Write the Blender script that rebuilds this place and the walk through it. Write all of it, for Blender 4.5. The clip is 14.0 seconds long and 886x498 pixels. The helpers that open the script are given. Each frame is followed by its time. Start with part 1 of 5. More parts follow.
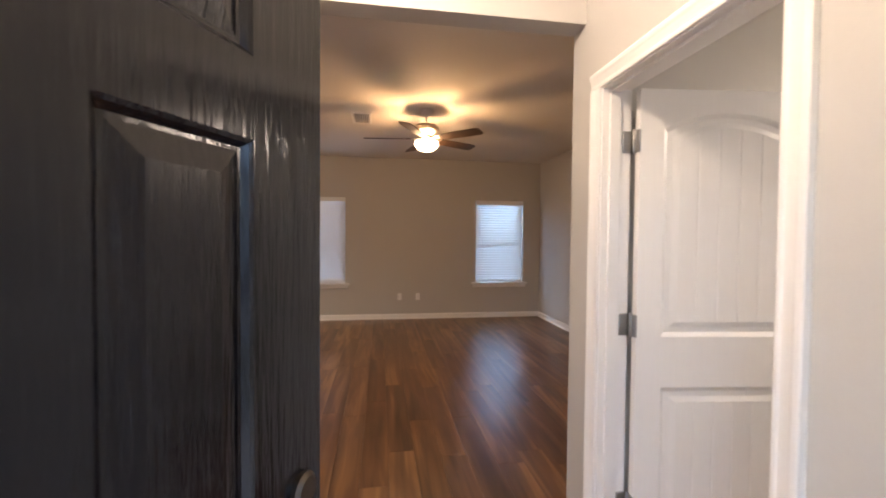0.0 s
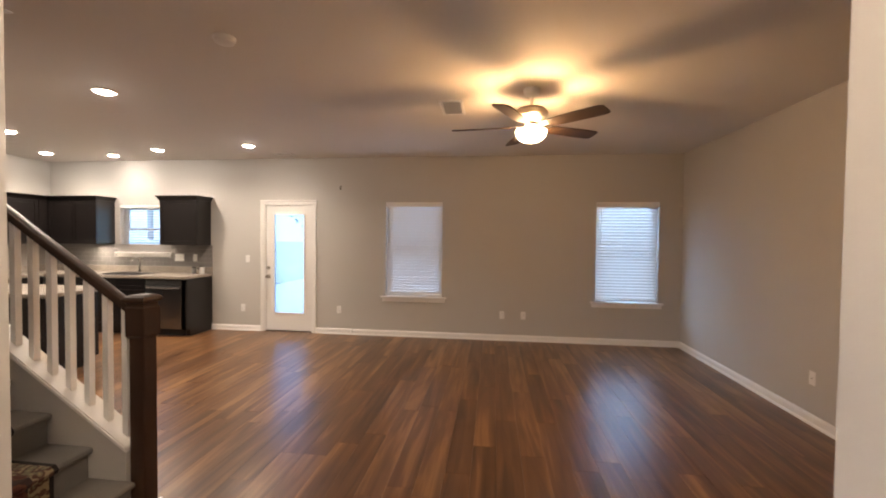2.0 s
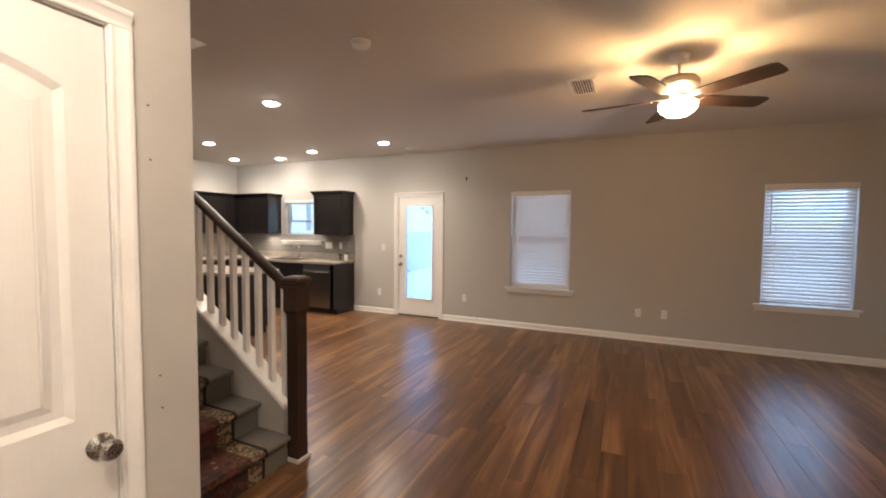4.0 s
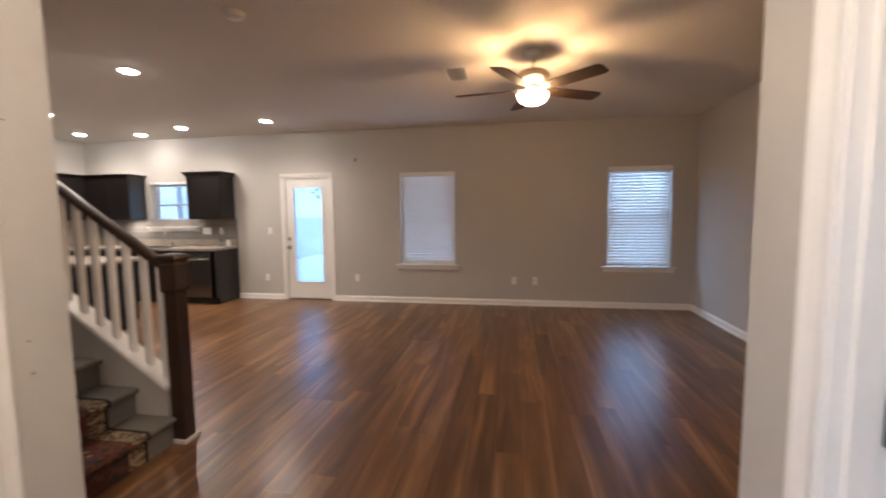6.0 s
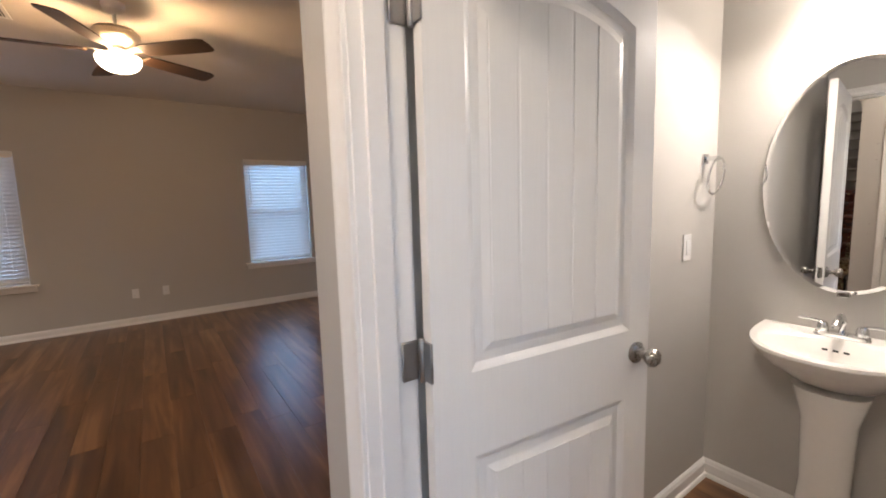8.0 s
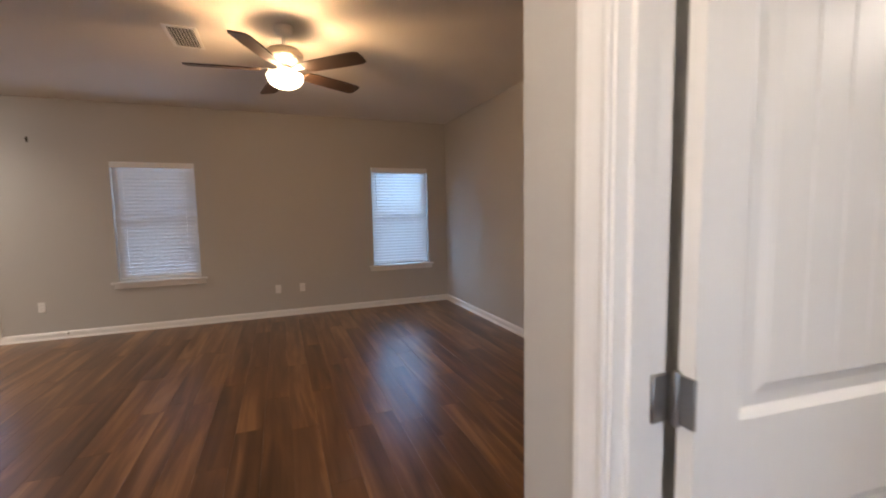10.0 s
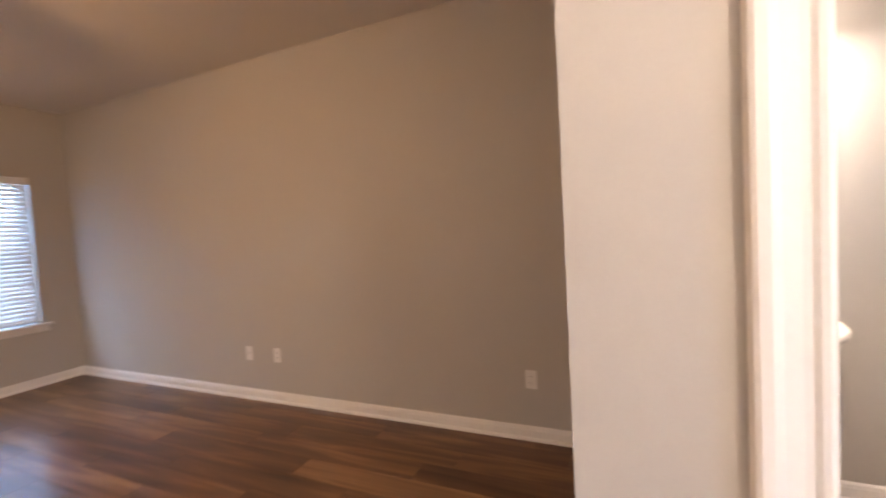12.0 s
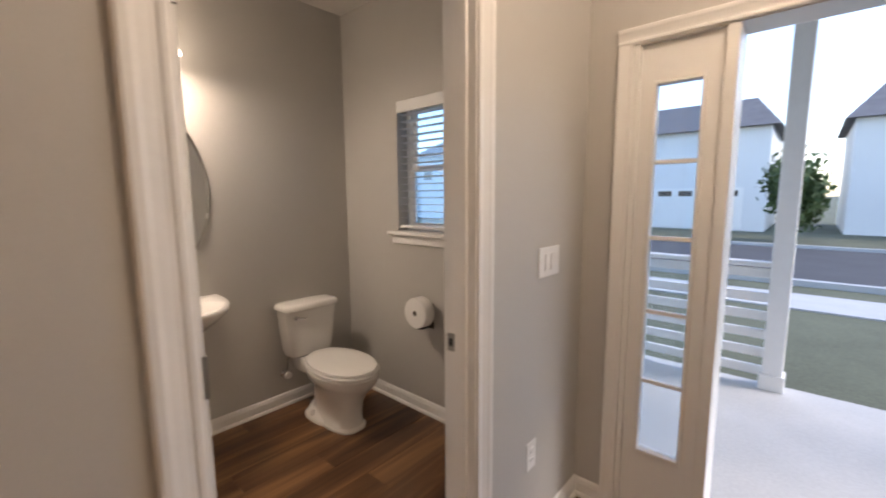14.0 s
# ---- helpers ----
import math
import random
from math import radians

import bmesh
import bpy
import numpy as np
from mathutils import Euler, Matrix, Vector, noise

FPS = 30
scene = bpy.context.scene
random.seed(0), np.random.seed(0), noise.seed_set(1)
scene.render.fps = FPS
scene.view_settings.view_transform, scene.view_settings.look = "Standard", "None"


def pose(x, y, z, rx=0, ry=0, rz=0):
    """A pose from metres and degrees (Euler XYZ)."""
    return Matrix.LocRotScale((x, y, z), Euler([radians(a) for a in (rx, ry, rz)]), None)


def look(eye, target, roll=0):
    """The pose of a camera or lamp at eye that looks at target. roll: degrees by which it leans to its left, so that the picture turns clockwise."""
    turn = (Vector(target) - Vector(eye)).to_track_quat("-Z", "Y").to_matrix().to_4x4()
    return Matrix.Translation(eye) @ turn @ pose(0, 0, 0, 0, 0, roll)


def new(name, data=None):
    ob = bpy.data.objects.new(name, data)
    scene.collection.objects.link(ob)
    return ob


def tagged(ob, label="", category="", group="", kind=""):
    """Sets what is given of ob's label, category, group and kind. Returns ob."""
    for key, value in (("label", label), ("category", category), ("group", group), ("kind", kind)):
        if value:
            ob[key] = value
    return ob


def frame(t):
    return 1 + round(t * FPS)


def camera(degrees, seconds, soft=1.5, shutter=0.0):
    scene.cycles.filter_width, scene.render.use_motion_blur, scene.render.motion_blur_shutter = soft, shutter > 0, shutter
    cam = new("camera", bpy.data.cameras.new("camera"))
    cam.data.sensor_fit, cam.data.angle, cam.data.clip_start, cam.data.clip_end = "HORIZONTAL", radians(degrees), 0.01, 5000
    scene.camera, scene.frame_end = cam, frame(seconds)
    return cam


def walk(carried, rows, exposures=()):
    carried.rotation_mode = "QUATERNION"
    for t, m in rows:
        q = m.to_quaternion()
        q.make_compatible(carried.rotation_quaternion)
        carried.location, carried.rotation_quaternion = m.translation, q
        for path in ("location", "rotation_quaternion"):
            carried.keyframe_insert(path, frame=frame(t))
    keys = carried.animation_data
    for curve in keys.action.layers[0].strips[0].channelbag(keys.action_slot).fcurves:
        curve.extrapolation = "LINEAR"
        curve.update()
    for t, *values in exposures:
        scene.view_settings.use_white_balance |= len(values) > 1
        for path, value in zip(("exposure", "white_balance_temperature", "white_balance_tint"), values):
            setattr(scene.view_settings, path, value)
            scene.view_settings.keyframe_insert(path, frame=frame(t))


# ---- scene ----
cam = camera(94.2, 14.0, soft=1.9, shutter=0.3)
PATH = [
    (0, (0.085, 0.05, 1.402), (0.386, 2.027, 1.348), 0.5),
    (0.5, (0.141, 0.305, 1.443), (0.296, 2.298, 1.398), 0.6),
    (1, (0.206, 0.499, 1.488), (0.24, 2.499, 1.445), 0.5),
    (1.5, (0.244, 0.758, 1.498), (0.154, 2.756, 1.459), 0.5),
    (2, (0.263, 0.95, 1.524), (0.024, 2.935, 1.471), 0.6),
    (2.5, (0.28, 1.085, 1.513), (-0.145, 3.039, 1.451), 0.9),
    (3, (0.274, 1.149, 1.515), (-0.358, 3.045, 1.447), 1.2),
    (3.2, (0.244, 1.139, 1.514), (-0.451, 3.012, 1.438), 1.0),
    (5.3, (0.333, 0.805, 1.487), (-0.527, 2.607, 1.37), 0.3),
    (5.5, (0.331, 0.804, 1.465), (-0.437, 2.647, 1.344), 0.3),
    (6, (0.421, 0.802, 1.425), (0.078, 2.765, 1.252), -0.6),
    (6.5, (0.521, 0.826, 1.392), (0.81, 2.792, 1.17), -1.6),
    (7, (0.612, 0.844, 1.392), (1.492, 2.622, 1.138), -2.3),
    (7.2, (0.645, 0.848, 1.395), (1.719, 2.515, 1.141), -2.4),
    (9.3, (0.61, 0.878, 1.396), (1.777, 2.488, 1.183), -1.4),
    (9.5, (0.558, 0.904, 1.394), (1.599, 2.6, 1.191), -1.3),
    (10, (0.47, 1.1, 1.385), (1.203, 2.953, 1.21), -1.1),
    (10.5, (0.391, 1.344, 1.414), (1.033, 3.232, 1.264), -1.3),
    (11, (0.3, 1.59, 1.416), (1.242, 3.35, 1.294), -2.4),
    (11.5, (0.319, 1.737, 1.396), (1.736, 3.141, 1.27), -3.4),
    (12, (0.441, 1.823, 1.333), (2.278, 2.607, 1.238), -3.2),
    (12.5, (0.463, 1.852, 1.349), (2.456, 1.853, 1.19), -3.6),
    (13, (0.406, 1.877, 1.409), (2.272, 1.207, 1.148), -3.2),
    (13.5, (0.32, 1.89, 1.401), (1.923, 0.728, 1.117), -1.9),
    (14, (0.227, 1.842, 1.409), (1.548, 0.363, 1.154), -0.4),
]
EXPOSURES = [(0, 2.95, 6800, 18), (0.5, 3.22, 7200, 24), (1, 3.1, 6950, 24), (2, 3.12, 6800, 16), (3, 3.2, 6750, 12), (5.5, 2.7, 6300, 17), (6, 2.86, 6300, 16), (6.5, 2.78, 6150, 15), (7, 2.75, 6200, 15), (9.5, 2.63, 6200, 14),
             (10, 2.78, 6250, 15), (10.5, 2.85, 6300, 16), (11, 3.42, 6500, 19), (11.5, 3.72, 6550, 21), (12, 3.5, 6750, 22), (12.5, 3.4, 6550, 21), (13, 2.92, 6500, 20), (13.5, 2.72, 6500, 17), (14, 2.1, 7000, 18)]
walk(cam, [(t, look(eye, target, roll)) for t, eye, target, roll in PATH], EXPOSURES)

# ---------------------------------------------------------------- world and lamps
world = bpy.data.worlds.new("overcast_sky")
scene.world = world
world.use_nodes = True
wn = world.node_tree
sky = wn.nodes.new("ShaderNodeTexSky")
sky.sky_type, sky.sun_disc = "NISHITA", False
sky.sun_elevation, sky.sun_rotation = radians(38), radians(250)
sky.air_density, sky.dust_density, sky.ozone_density = 1.0, 0.6, 3.0
wn.links.new(sky.outputs[0], wn.nodes["Background"].inputs[0])
wn.nodes["Background"].inputs[1].default_value = 0.135

sun = new("sun", bpy.data.lights.new("sun", "SUN"))
sun.data.energy, sun.data.angle, sun.data.color = 0.7, radians(15), (1.0, 0.96, 0.9)
sun.matrix_world = look((-20, -8, 18), (0, 0, 0))


def lamp(name, kind, place, watts, color, size=0.05, target=None, cone=None, blend=0.6):
    light = bpy.data.lights.new(name, kind)
    light.energy, light.color = watts, color
    if kind == "AREA":
        light.shape, light.size = "DISK", size
    else:
        light.shadow_soft_size = size
    if cone:
        light.spot_size, light.spot_blend = radians(cone), blend
    ob = new(name, light)
    ob.matrix_world = look(place, target) if target else pose(*place)
    return ob


def daylight(name, place, target, width, height, watts, color=(0.62, 0.80, 1.0)):
    light = bpy.data.lights.new(name, "AREA")
    light.shape, light.size, light.size_y = "RECTANGLE", width, height
    light.energy, light.color = watts, color
    ob = new(name, light)
    ob.matrix_world = look(place, target)
    return ob


WARM, SOFT, COOL = (1.0, 0.56, 0.23), (1.0, 0.88, 0.74), (1.0, 0.87, 0.69)
FAN = (0.565, 4.43)
lamp("fan_lamp", "POINT", (FAN[0], FAN[1], 2.335), 4.2, WARM, 0.05)
XB_LAMP = 2.692
CANS = [(-4.55, 4.10), (-3.07, 4.15), (-5.55, 5.28), (-6.50, 6.48), (-5.60, 6.72), (-4.56, 6.40), (-3.06, 6.24)]
for cx, cy in CANS:
    lamp("can_lamp", "SPOT", (cx, cy, 2.742), 4 if cy > 6.6 else 13, COOL, 0.06, (cx, cy, 0), 154, 0.9)
for ly in (1.135, 1.335):
    lamp("vanity_lamp", "POINT", (XB_LAMP, ly, 2.165), 0.24, SOFT, 0.04)
lamp("vanity_down_lamp", "AREA", (2.63, 1.235, 2.11), 2.5, SOFT, 0.18, (2.1, 1.0, 0))
lamp("foyer_lamp", "POINT", (-0.02, 0.95, 2.62), 8.0, (1.0, 0.84, 0.66), 0.10)
lamp("upstairs_lamp", "POINT", (-3.6, 2.43, 5.1), 9, SOFT, 0.10)
lamp("under_cabinet_lamp", "AREA", (-6.20, 6.98, 1.335), 0.55, COOL, 0.12, (-6.20, 6.98, 0))
lamp("hood_lamp", "AREA", (-7.05, 5.35, 1.45), 1.2, COOL, 0.15, (-7.05, 5.35, 0))

# added behind the closed blind: pinkish, stands in for room light on its slats
daylight("window_daylight", (-0.935, 7.36, 1.34), (-0.935, 0, 1.2), 0.86, 1.45, 1.9, (0.95, 0.88, 0.90))
daylight("patio_daylight", (-2.955, 7.34, 1.09), (-2.955, 0, 1.0), 0.50, 1.57, 0.13, (0.50, 0.77, 1.0))
daylight("window_daylight", (2.186, 7.36, 1.34), (2.186, 0, 1.2), 0.86, 1.45, 4.6)
daylight("window_daylight", (1.94, -0.17, 1.60), (1.94, 3, 1.5), 0.58, 0.80, 0.18)

# ---------------------------------------------------------------- materials


def nodes_of(name):
    m = bpy.data.materials.new(name)
    m.use_nodes = True
    return m, m.node_tree, m.node_tree.nodes["Principled BSDF"]


def noise_node(nt, scale, detail=4, stretch=None):
    """World-space noise; stretch scales the axes."""
    geo = nt.nodes.new("ShaderNodeNewGeometry")
    mp = nt.nodes.new("ShaderNodeMapping")
    mp.inputs["Scale"].default_value = stretch or (1, 1, 1)
    nz = nt.nodes.new("ShaderNodeTexNoise")
    nz.inputs["Scale"].default_value, nz.inputs["Detail"].default_value = scale, detail
    nt.links.new(geo.outputs["Position"], mp.inputs["Vector"])
    nt.links.new(mp.outputs[0], nz.inputs["Vector"])
    return nz, mp


def mat(name, color, rough=0.5, metal=0.0, vary=0.06, big=1.5, fine=60, bump=0.05, stretch=None, coat=0.0):
    """A surface with tone variation at two scales, and fine relief."""
    m, nt, b = nodes_of(name)
    n1, _ = noise_node(nt, big, 3)
    n2, _ = noise_node(nt, fine, 5, stretch)
    add = nt.nodes.new("ShaderNodeMath")
    add.operation = "ADD"
    nt.links.new(n1.outputs[0], add.inputs[0])
    nt.links.new(n2.outputs[0], add.inputs[1])
    ramp = nt.nodes.new("ShaderNodeMapRange")
    ramp.inputs["From Min"].default_value, ramp.inputs["From Max"].default_value = 0.6, 1.4
    ramp.inputs["To Min"].default_value, ramp.inputs["To Max"].default_value = 1 - vary, 1 + vary
    nt.links.new(add.outputs[0], ramp.inputs["Value"])
    mul = nt.nodes.new("ShaderNodeVectorMath")
    mul.operation = "SCALE"
    mul.inputs[0].default_value = color
    nt.links.new(ramp.outputs[0], mul.inputs["Scale"])
    nt.links.new(mul.outputs[0], b.inputs["Base Color"])
    rr = nt.nodes.new("ShaderNodeMapRange")
    rr.inputs["To Min"].default_value, rr.inputs["To Max"].default_value = max(rough - 0.06, 0.02), min(rough + 0.06, 1)
    nt.links.new(n2.outputs[0], rr.inputs["Value"])
    nt.links.new(rr.outputs[0], b.inputs["Roughness"])
    b.inputs["Metallic"].default_value = metal
    b.inputs["Coat Weight"].default_value = coat
    if bump:
        bp = nt.nodes.new("ShaderNodeBump")
        bp.inputs["Strength"].default_value, bp.inputs["Distance"].default_value = bump, 0.004
        nt.links.new(n2.outputs[0], bp.inputs["Height"])
        nt.links.new(bp.outputs[0], b.inputs["Normal"])
    return m


def plank_mat(name, island):
    """Laminate oak: a tone for each board, long grain and darker cathedral streaks."""
    m, nt, b = nodes_of(name)
    rnd = nt.nodes.new("ShaderNodeNewGeometry" if island else "ShaderNodeObjectInfo")
    r_out = rnd.outputs["Random Per Island" if island else "Random"]
    shift = nt.nodes.new("ShaderNodeMath")
    shift.operation = "MULTIPLY"
    shift.inputs[1].default_value = 37.0
    nt.links.new(r_out, shift.inputs[0])
    comb = nt.nodes.new("ShaderNodeCombineXYZ")
    nt.links.new(shift.outputs[0], comb.inputs[1])
    nt.links.new(shift.outputs[0], comb.inputs[2])
    grain, gmap = noise_node(nt, 1.0, 3, (34, 0.9, 1))
    streak, smap = noise_node(nt, 1.0, 3, (10, 0.9, 1))
    grain.inputs["Distortion"].default_value, streak.inputs["Distortion"].default_value = 0.3, 0.6
    for mp in (gmap, smap):
        nt.links.new(comb.outputs[0], mp.inputs["Location"])
    mixv = nt.nodes.new("ShaderNodeMath")
    mixv.operation = "MULTIPLY_ADD"
    mixv.inputs[1].default_value = 0.22
    nt.links.new(grain.outputs[0], mixv.inputs[0])
    half = nt.nodes.new("ShaderNodeMath")
    half.operation = "MULTIPLY"
    half.inputs[1].default_value = 0.78
    nt.links.new(streak.outputs[0], half.inputs[0])
    nt.links.new(half.outputs[0], mixv.inputs[2])
    tone = nt.nodes.new("ShaderNodeMath")
    tone.operation = "MULTIPLY_ADD"
    tone.inputs[1].default_value = 0.17
    nt.links.new(r_out, tone.inputs[0])
    nt.links.new(mixv.outputs[0], tone.inputs[2])
    ramp = nt.nodes.new("ShaderNodeValToRGB")
    cr = ramp.color_ramp
    cr.elements[0].position, cr.elements[0].color = 0.38, (0.062, 0.029, 0.0145, 1)
    cr.elements[1].position, cr.elements[1].color = 0.79, (0.31, 0.166, 0.073, 1)
    mid = cr.elements.new(0.60)
    mid.color = (0.150, 0.071, 0.033, 1)
    nt.links.new(tone.outputs[0], ramp.inputs[0])
    nt.links.new(ramp.outputs[0], b.inputs["Base Color"])
    rr = nt.nodes.new("ShaderNodeMapRange")
    rr.inputs["To Min"].default_value, rr.inputs["To Max"].default_value = 0.27, 0.32
    nt.links.new(grain.outputs[0], rr.inputs["Value"])
    nt.links.new(rr.outputs[0], b.inputs["Roughness"])
    bp = nt.nodes.new("ShaderNodeBump")
    bp.inputs["Strength"].default_value, bp.inputs["Distance"].default_value = 0.012, 0.002
    nt.links.new(grain.outputs[0], bp.inputs["Height"])
    nt.links.new(bp.outputs[0], b.inputs["Normal"])
    return m


def glow(name, color, strength):
    m, nt, b = nodes_of(name)
    b.inputs["Base Color"].default_value = (0.9, 0.88, 0.84, 1)
    b.inputs["Emission Color"].default_value = (*color, 1)
    b.inputs["Emission Strength"].default_value = strength
    return m


def glass(name, tint=(1, 1, 1), rough=0.0):
    m, nt, b = nodes_of(name)
    b.inputs["Base Color"].default_value = (*tint, 1)
    b.inputs["Roughness"].default_value = rough
    b.inputs["Transmission Weight"].default_value = 1.0
    b.inputs["IOR"].default_value = 1.45
    return m


def slat_mat(name, color):
    """White vinyl that lets a little daylight through."""
    m = mat(name, color, 0.45, vary=0.03, fine=30, bump=0.02)
    nt = m.node_tree
    b = nt.nodes["Principled BSDF"]
    tr = nt.nodes.new("ShaderNodeBsdfTranslucent")
    tr.inputs[0].default_value = (0.85, 0.85, 0.85, 1)
    mix = nt.nodes.new("ShaderNodeMixShader")
    mix.inputs[0].default_value = 0.16
    nt.links.new(b.outputs[0], mix.inputs[1])
    nt.links.new(tr.outputs[0], mix.inputs[2])
    nt.links.new(mix.outputs[0], nt.nodes["Material Output"].inputs[0])
    return m


def rug_mat(name, tones, scale):
    """Woven floral pattern in flat tones."""
    m, nt, b = nodes_of(name)
    vor = nt.nodes.new("ShaderNodeTexVoronoi")
    vor.inputs["Scale"].default_value = scale
    geo = nt.nodes.new("ShaderNodeNewGeometry")
    nt.links.new(geo.outputs["Position"], vor.inputs["Vector"])
    nz, _ = noise_node(nt, 9, 4)
    add = nt.nodes.new("ShaderNodeMath")
    add.operation = "MULTIPLY_ADD"
    add.inputs[1].default_value = 0.6
    nt.links.new(vor.outputs["Distance"], add.inputs[0])
    nt.links.new(nz.outputs[0], add.inputs[2])
    ramp = nt.nodes.new("ShaderNodeValToRGB")
    cr = ramp.color_ramp
    cr.interpolation = "CONSTANT"
    for q, c in enumerate(tones):
        e = cr.elements[q] if q < 2 else cr.elements.new(0.9)
        e.position, e.color = c[0], (*c[1], 1)
    nt.links.new(add.outputs[0], ramp.inputs[0])
    nt.links.new(ramp.outputs[0], b.inputs["Base Color"])
    b.inputs["Roughness"].default_value = 0.95
    bp = nt.nodes.new("ShaderNodeBump")
    bp.inputs["Strength"].default_value = 0.3
    fz, _ = noise_node(nt, 400, 2)
    nt.links.new(fz.outputs[0], bp.inputs["Height"])
    nt.links.new(bp.outputs[0], b.inputs["Normal"])
    return m


WALL = mat("greige_paint", (0.50, 0.480, 0.450), 0.62, vary=0.025, big=0.7, fine=220, bump=0.06)
CEIL = mat("ceiling_paint", (0.70, 0.67, 0.63), 0.8, vary=0.03, big=0.6, fine=120, bump=0.12)
TRIM = mat("white_trim_paint", (0.80, 0.785, 0.76), 0.34, vary=0.02, big=3, fine=90, bump=0.015)
DOORW = mat("white_door_paint", (0.78, 0.765, 0.74), 0.36, vary=0.025, big=2, fine=160, bump=0.05, stretch=(1, 1, 0.05))
BLACKD = mat("black_door_paint", (0.004, 0.0046, 0.0072), 0.13, vary=0.25, big=3, fine=70, bump=0.5, stretch=(1, 1, 0.08), coat=0.0)
BLACKD.node_tree.nodes["Principled BSDF"].inputs["Specular IOR Level"].default_value = 0.42
PLANK = plank_mat("oak_laminate", False)
PLANKS = plank_mat("oak_laminate_joined", True)
SEAM = mat("floor_seam", (0.075, 0.038, 0.02), 0.9)
NICKEL = mat("brushed_nickel", (0.42, 0.40, 0.37), 0.28, 1.0, 0.08, fine=200, bump=0.02)
# fan body nickel, colour lightened and warmed to hold the bowl's glare
GLAREMETAL = mat("glare_washed_nickel", (0.66, 0.60, 0.52), 0.34, 1.0, 0.06, fine=200, bump=0.02)
HINGE = mat("satin_hinge", (0.34, 0.33, 0.32), 0.38, 1.0, 0.08, fine=200, bump=0.03)
CHROME = mat("chrome", (0.72, 0.72, 0.72), 0.08, 1.0, 0.03, bump=0)
BRONZE = mat("dark_bronze", (0.10, 0.085, 0.07), 0.35, 1.0, 0.1)
DARKW = mat("dark_stained_wood", (0.042, 0.021, 0.012), 0.46, vary=0.22, big=4, fine=40, bump=0.05, stretch=(1, 1, 0.08))
CAB = mat("espresso_cabinet", (0.009, 0.007, 0.007), 0.36, vary=0.2, big=3, fine=60, bump=0.04, stretch=(1, 1, 0.1))
COUNTER = mat("speckled_laminate", (0.33, 0.29, 0.25), 0.28, vary=0.35, big=6, fine=140, bump=0.01)
STEEL = mat("stainless_steel", (0.30, 0.30, 0.31), 0.30, 1.0, 0.06, fine=200, stretch=(0.05, 1, 1), bump=0.02)
TILE = mat("grey_splash_tile", (0.20, 0.19, 0.185), 0.3, vary=0.15, big=5, fine=80, bump=0.03)
GROUT = mat("grout", (0.36, 0.34, 0.32), 0.9)
CARPET = mat("grey_carpet", (0.19, 0.175, 0.155), 0.98, vary=0.14, big=6, fine=450, bump=0.6)
RUG = rug_mat("woven_runner", ((0.0, (0.26, 0.17, 0.08)), (0.50, (0.085, 0.026, 0.019)), (0.78, (0.12, 0.045, 0.028)), (0.90, (0.05, 0.03, 0.028))), 15)
RUGE = rug_mat("woven_runner_border", ((0.0, (0.30, 0.24, 0.13)), (0.58, (0.17, 0.15, 0.09)), (0.72, (0.10, 0.05, 0.035)), (0.88, (0.28, 0.22, 0.13))), 30)
RUGB = mat("runner_binding", (0.016, 0.013, 0.013), 0.95, fine=300, bump=0.3)
PORC = mat("white_porcelain", (0.82, 0.80, 0.76), 0.10, vary=0.015, bump=0, coat=0.4)
SEATP = mat("white_toilet_plastic", (0.82, 0.80, 0.77), 0.24, vary=0.015, bump=0)
PAPER = mat("paper_roll", (0.84, 0.82, 0.80), 0.95, vary=0.03, fine=150, bump=0.1)
PLASTIC = mat("white_plastic", (0.80, 0.79, 0.77), 0.38, vary=0.02, bump=0)
SLOT = mat("dark_slot", (0.03, 0.03, 0.03), 0.6)
BLADE = mat("walnut_blade", (0.040, 0.022, 0.014), 0.5, vary=0.2, big=5, fine=50, bump=0.04)
SLAT = slat_mat("white_blind_slat", (0.78, 0.77, 0.75))
VINYL = mat("white_vinyl", (0.80, 0.80, 0.79), 0.4, vary=0.02, bump=0)
PANE = glass("window_glass", (0.49, 0.68, 0.84))
CLEAR = glass("sidelight_glass", (0.86, 0.94, 1.0))
BOWL = glow("lit_glass_bowl", (1.0, 0.80, 0.50), 2.2)
CANGLOW = glow("lit_can_lens", (1.0, 0.93, 0.82), 22)
VANGLOW = glow("lit_vanity_shade", (1.0, 0.86, 0.68), 2.2)
CONC = mat("concrete", (0.42, 0.42, 0.41), 0.85, vary=0.12, big=2, fine=60, bump=0.15)
ASPH = mat("asphalt", (0.055, 0.055, 0.058), 0.9, vary=0.2, big=1, fine=80, bump=0.2)
GRASS = mat("lawn_grass", (0.095, 0.10, 0.06), 0.95, vary=0.35, big=0.8, fine=30, bump=0.5)
SIDING = mat("white_siding", (0.72, 0.72, 0.71), 0.6, vary=0.04, big=0.5, fine=20, bump=0.03)
ROOF = mat("grey_shingles", (0.12, 0.12, 0.125), 0.9, vary=0.25, big=2, fine=30, bump=0.2)
DARKG = mat("dark_window_pane", (0.03, 0.035, 0.045), 0.12, vary=0.1, bump=0)
BLUED = mat("blue_door_paint", (0.05, 0.09, 0.17), 0.4)
FENCE = mat("white_vinyl_fence", (0.50, 0.51, 0.52), 0.85, vary=0.2, fine=40, bump=0.1, stretch=(1, 1, 0.1))
LEAF = mat("foliage", (0.06, 0.095, 0.03), 0.8, vary=0.4, fine=20, bump=0.2)
BARK = mat("bark", (0.10, 0.075, 0.055), 0.9, vary=0.3, fine=30, bump=0.4)
MIRROR, _nt, _b = nodes_of("mirror_silver")
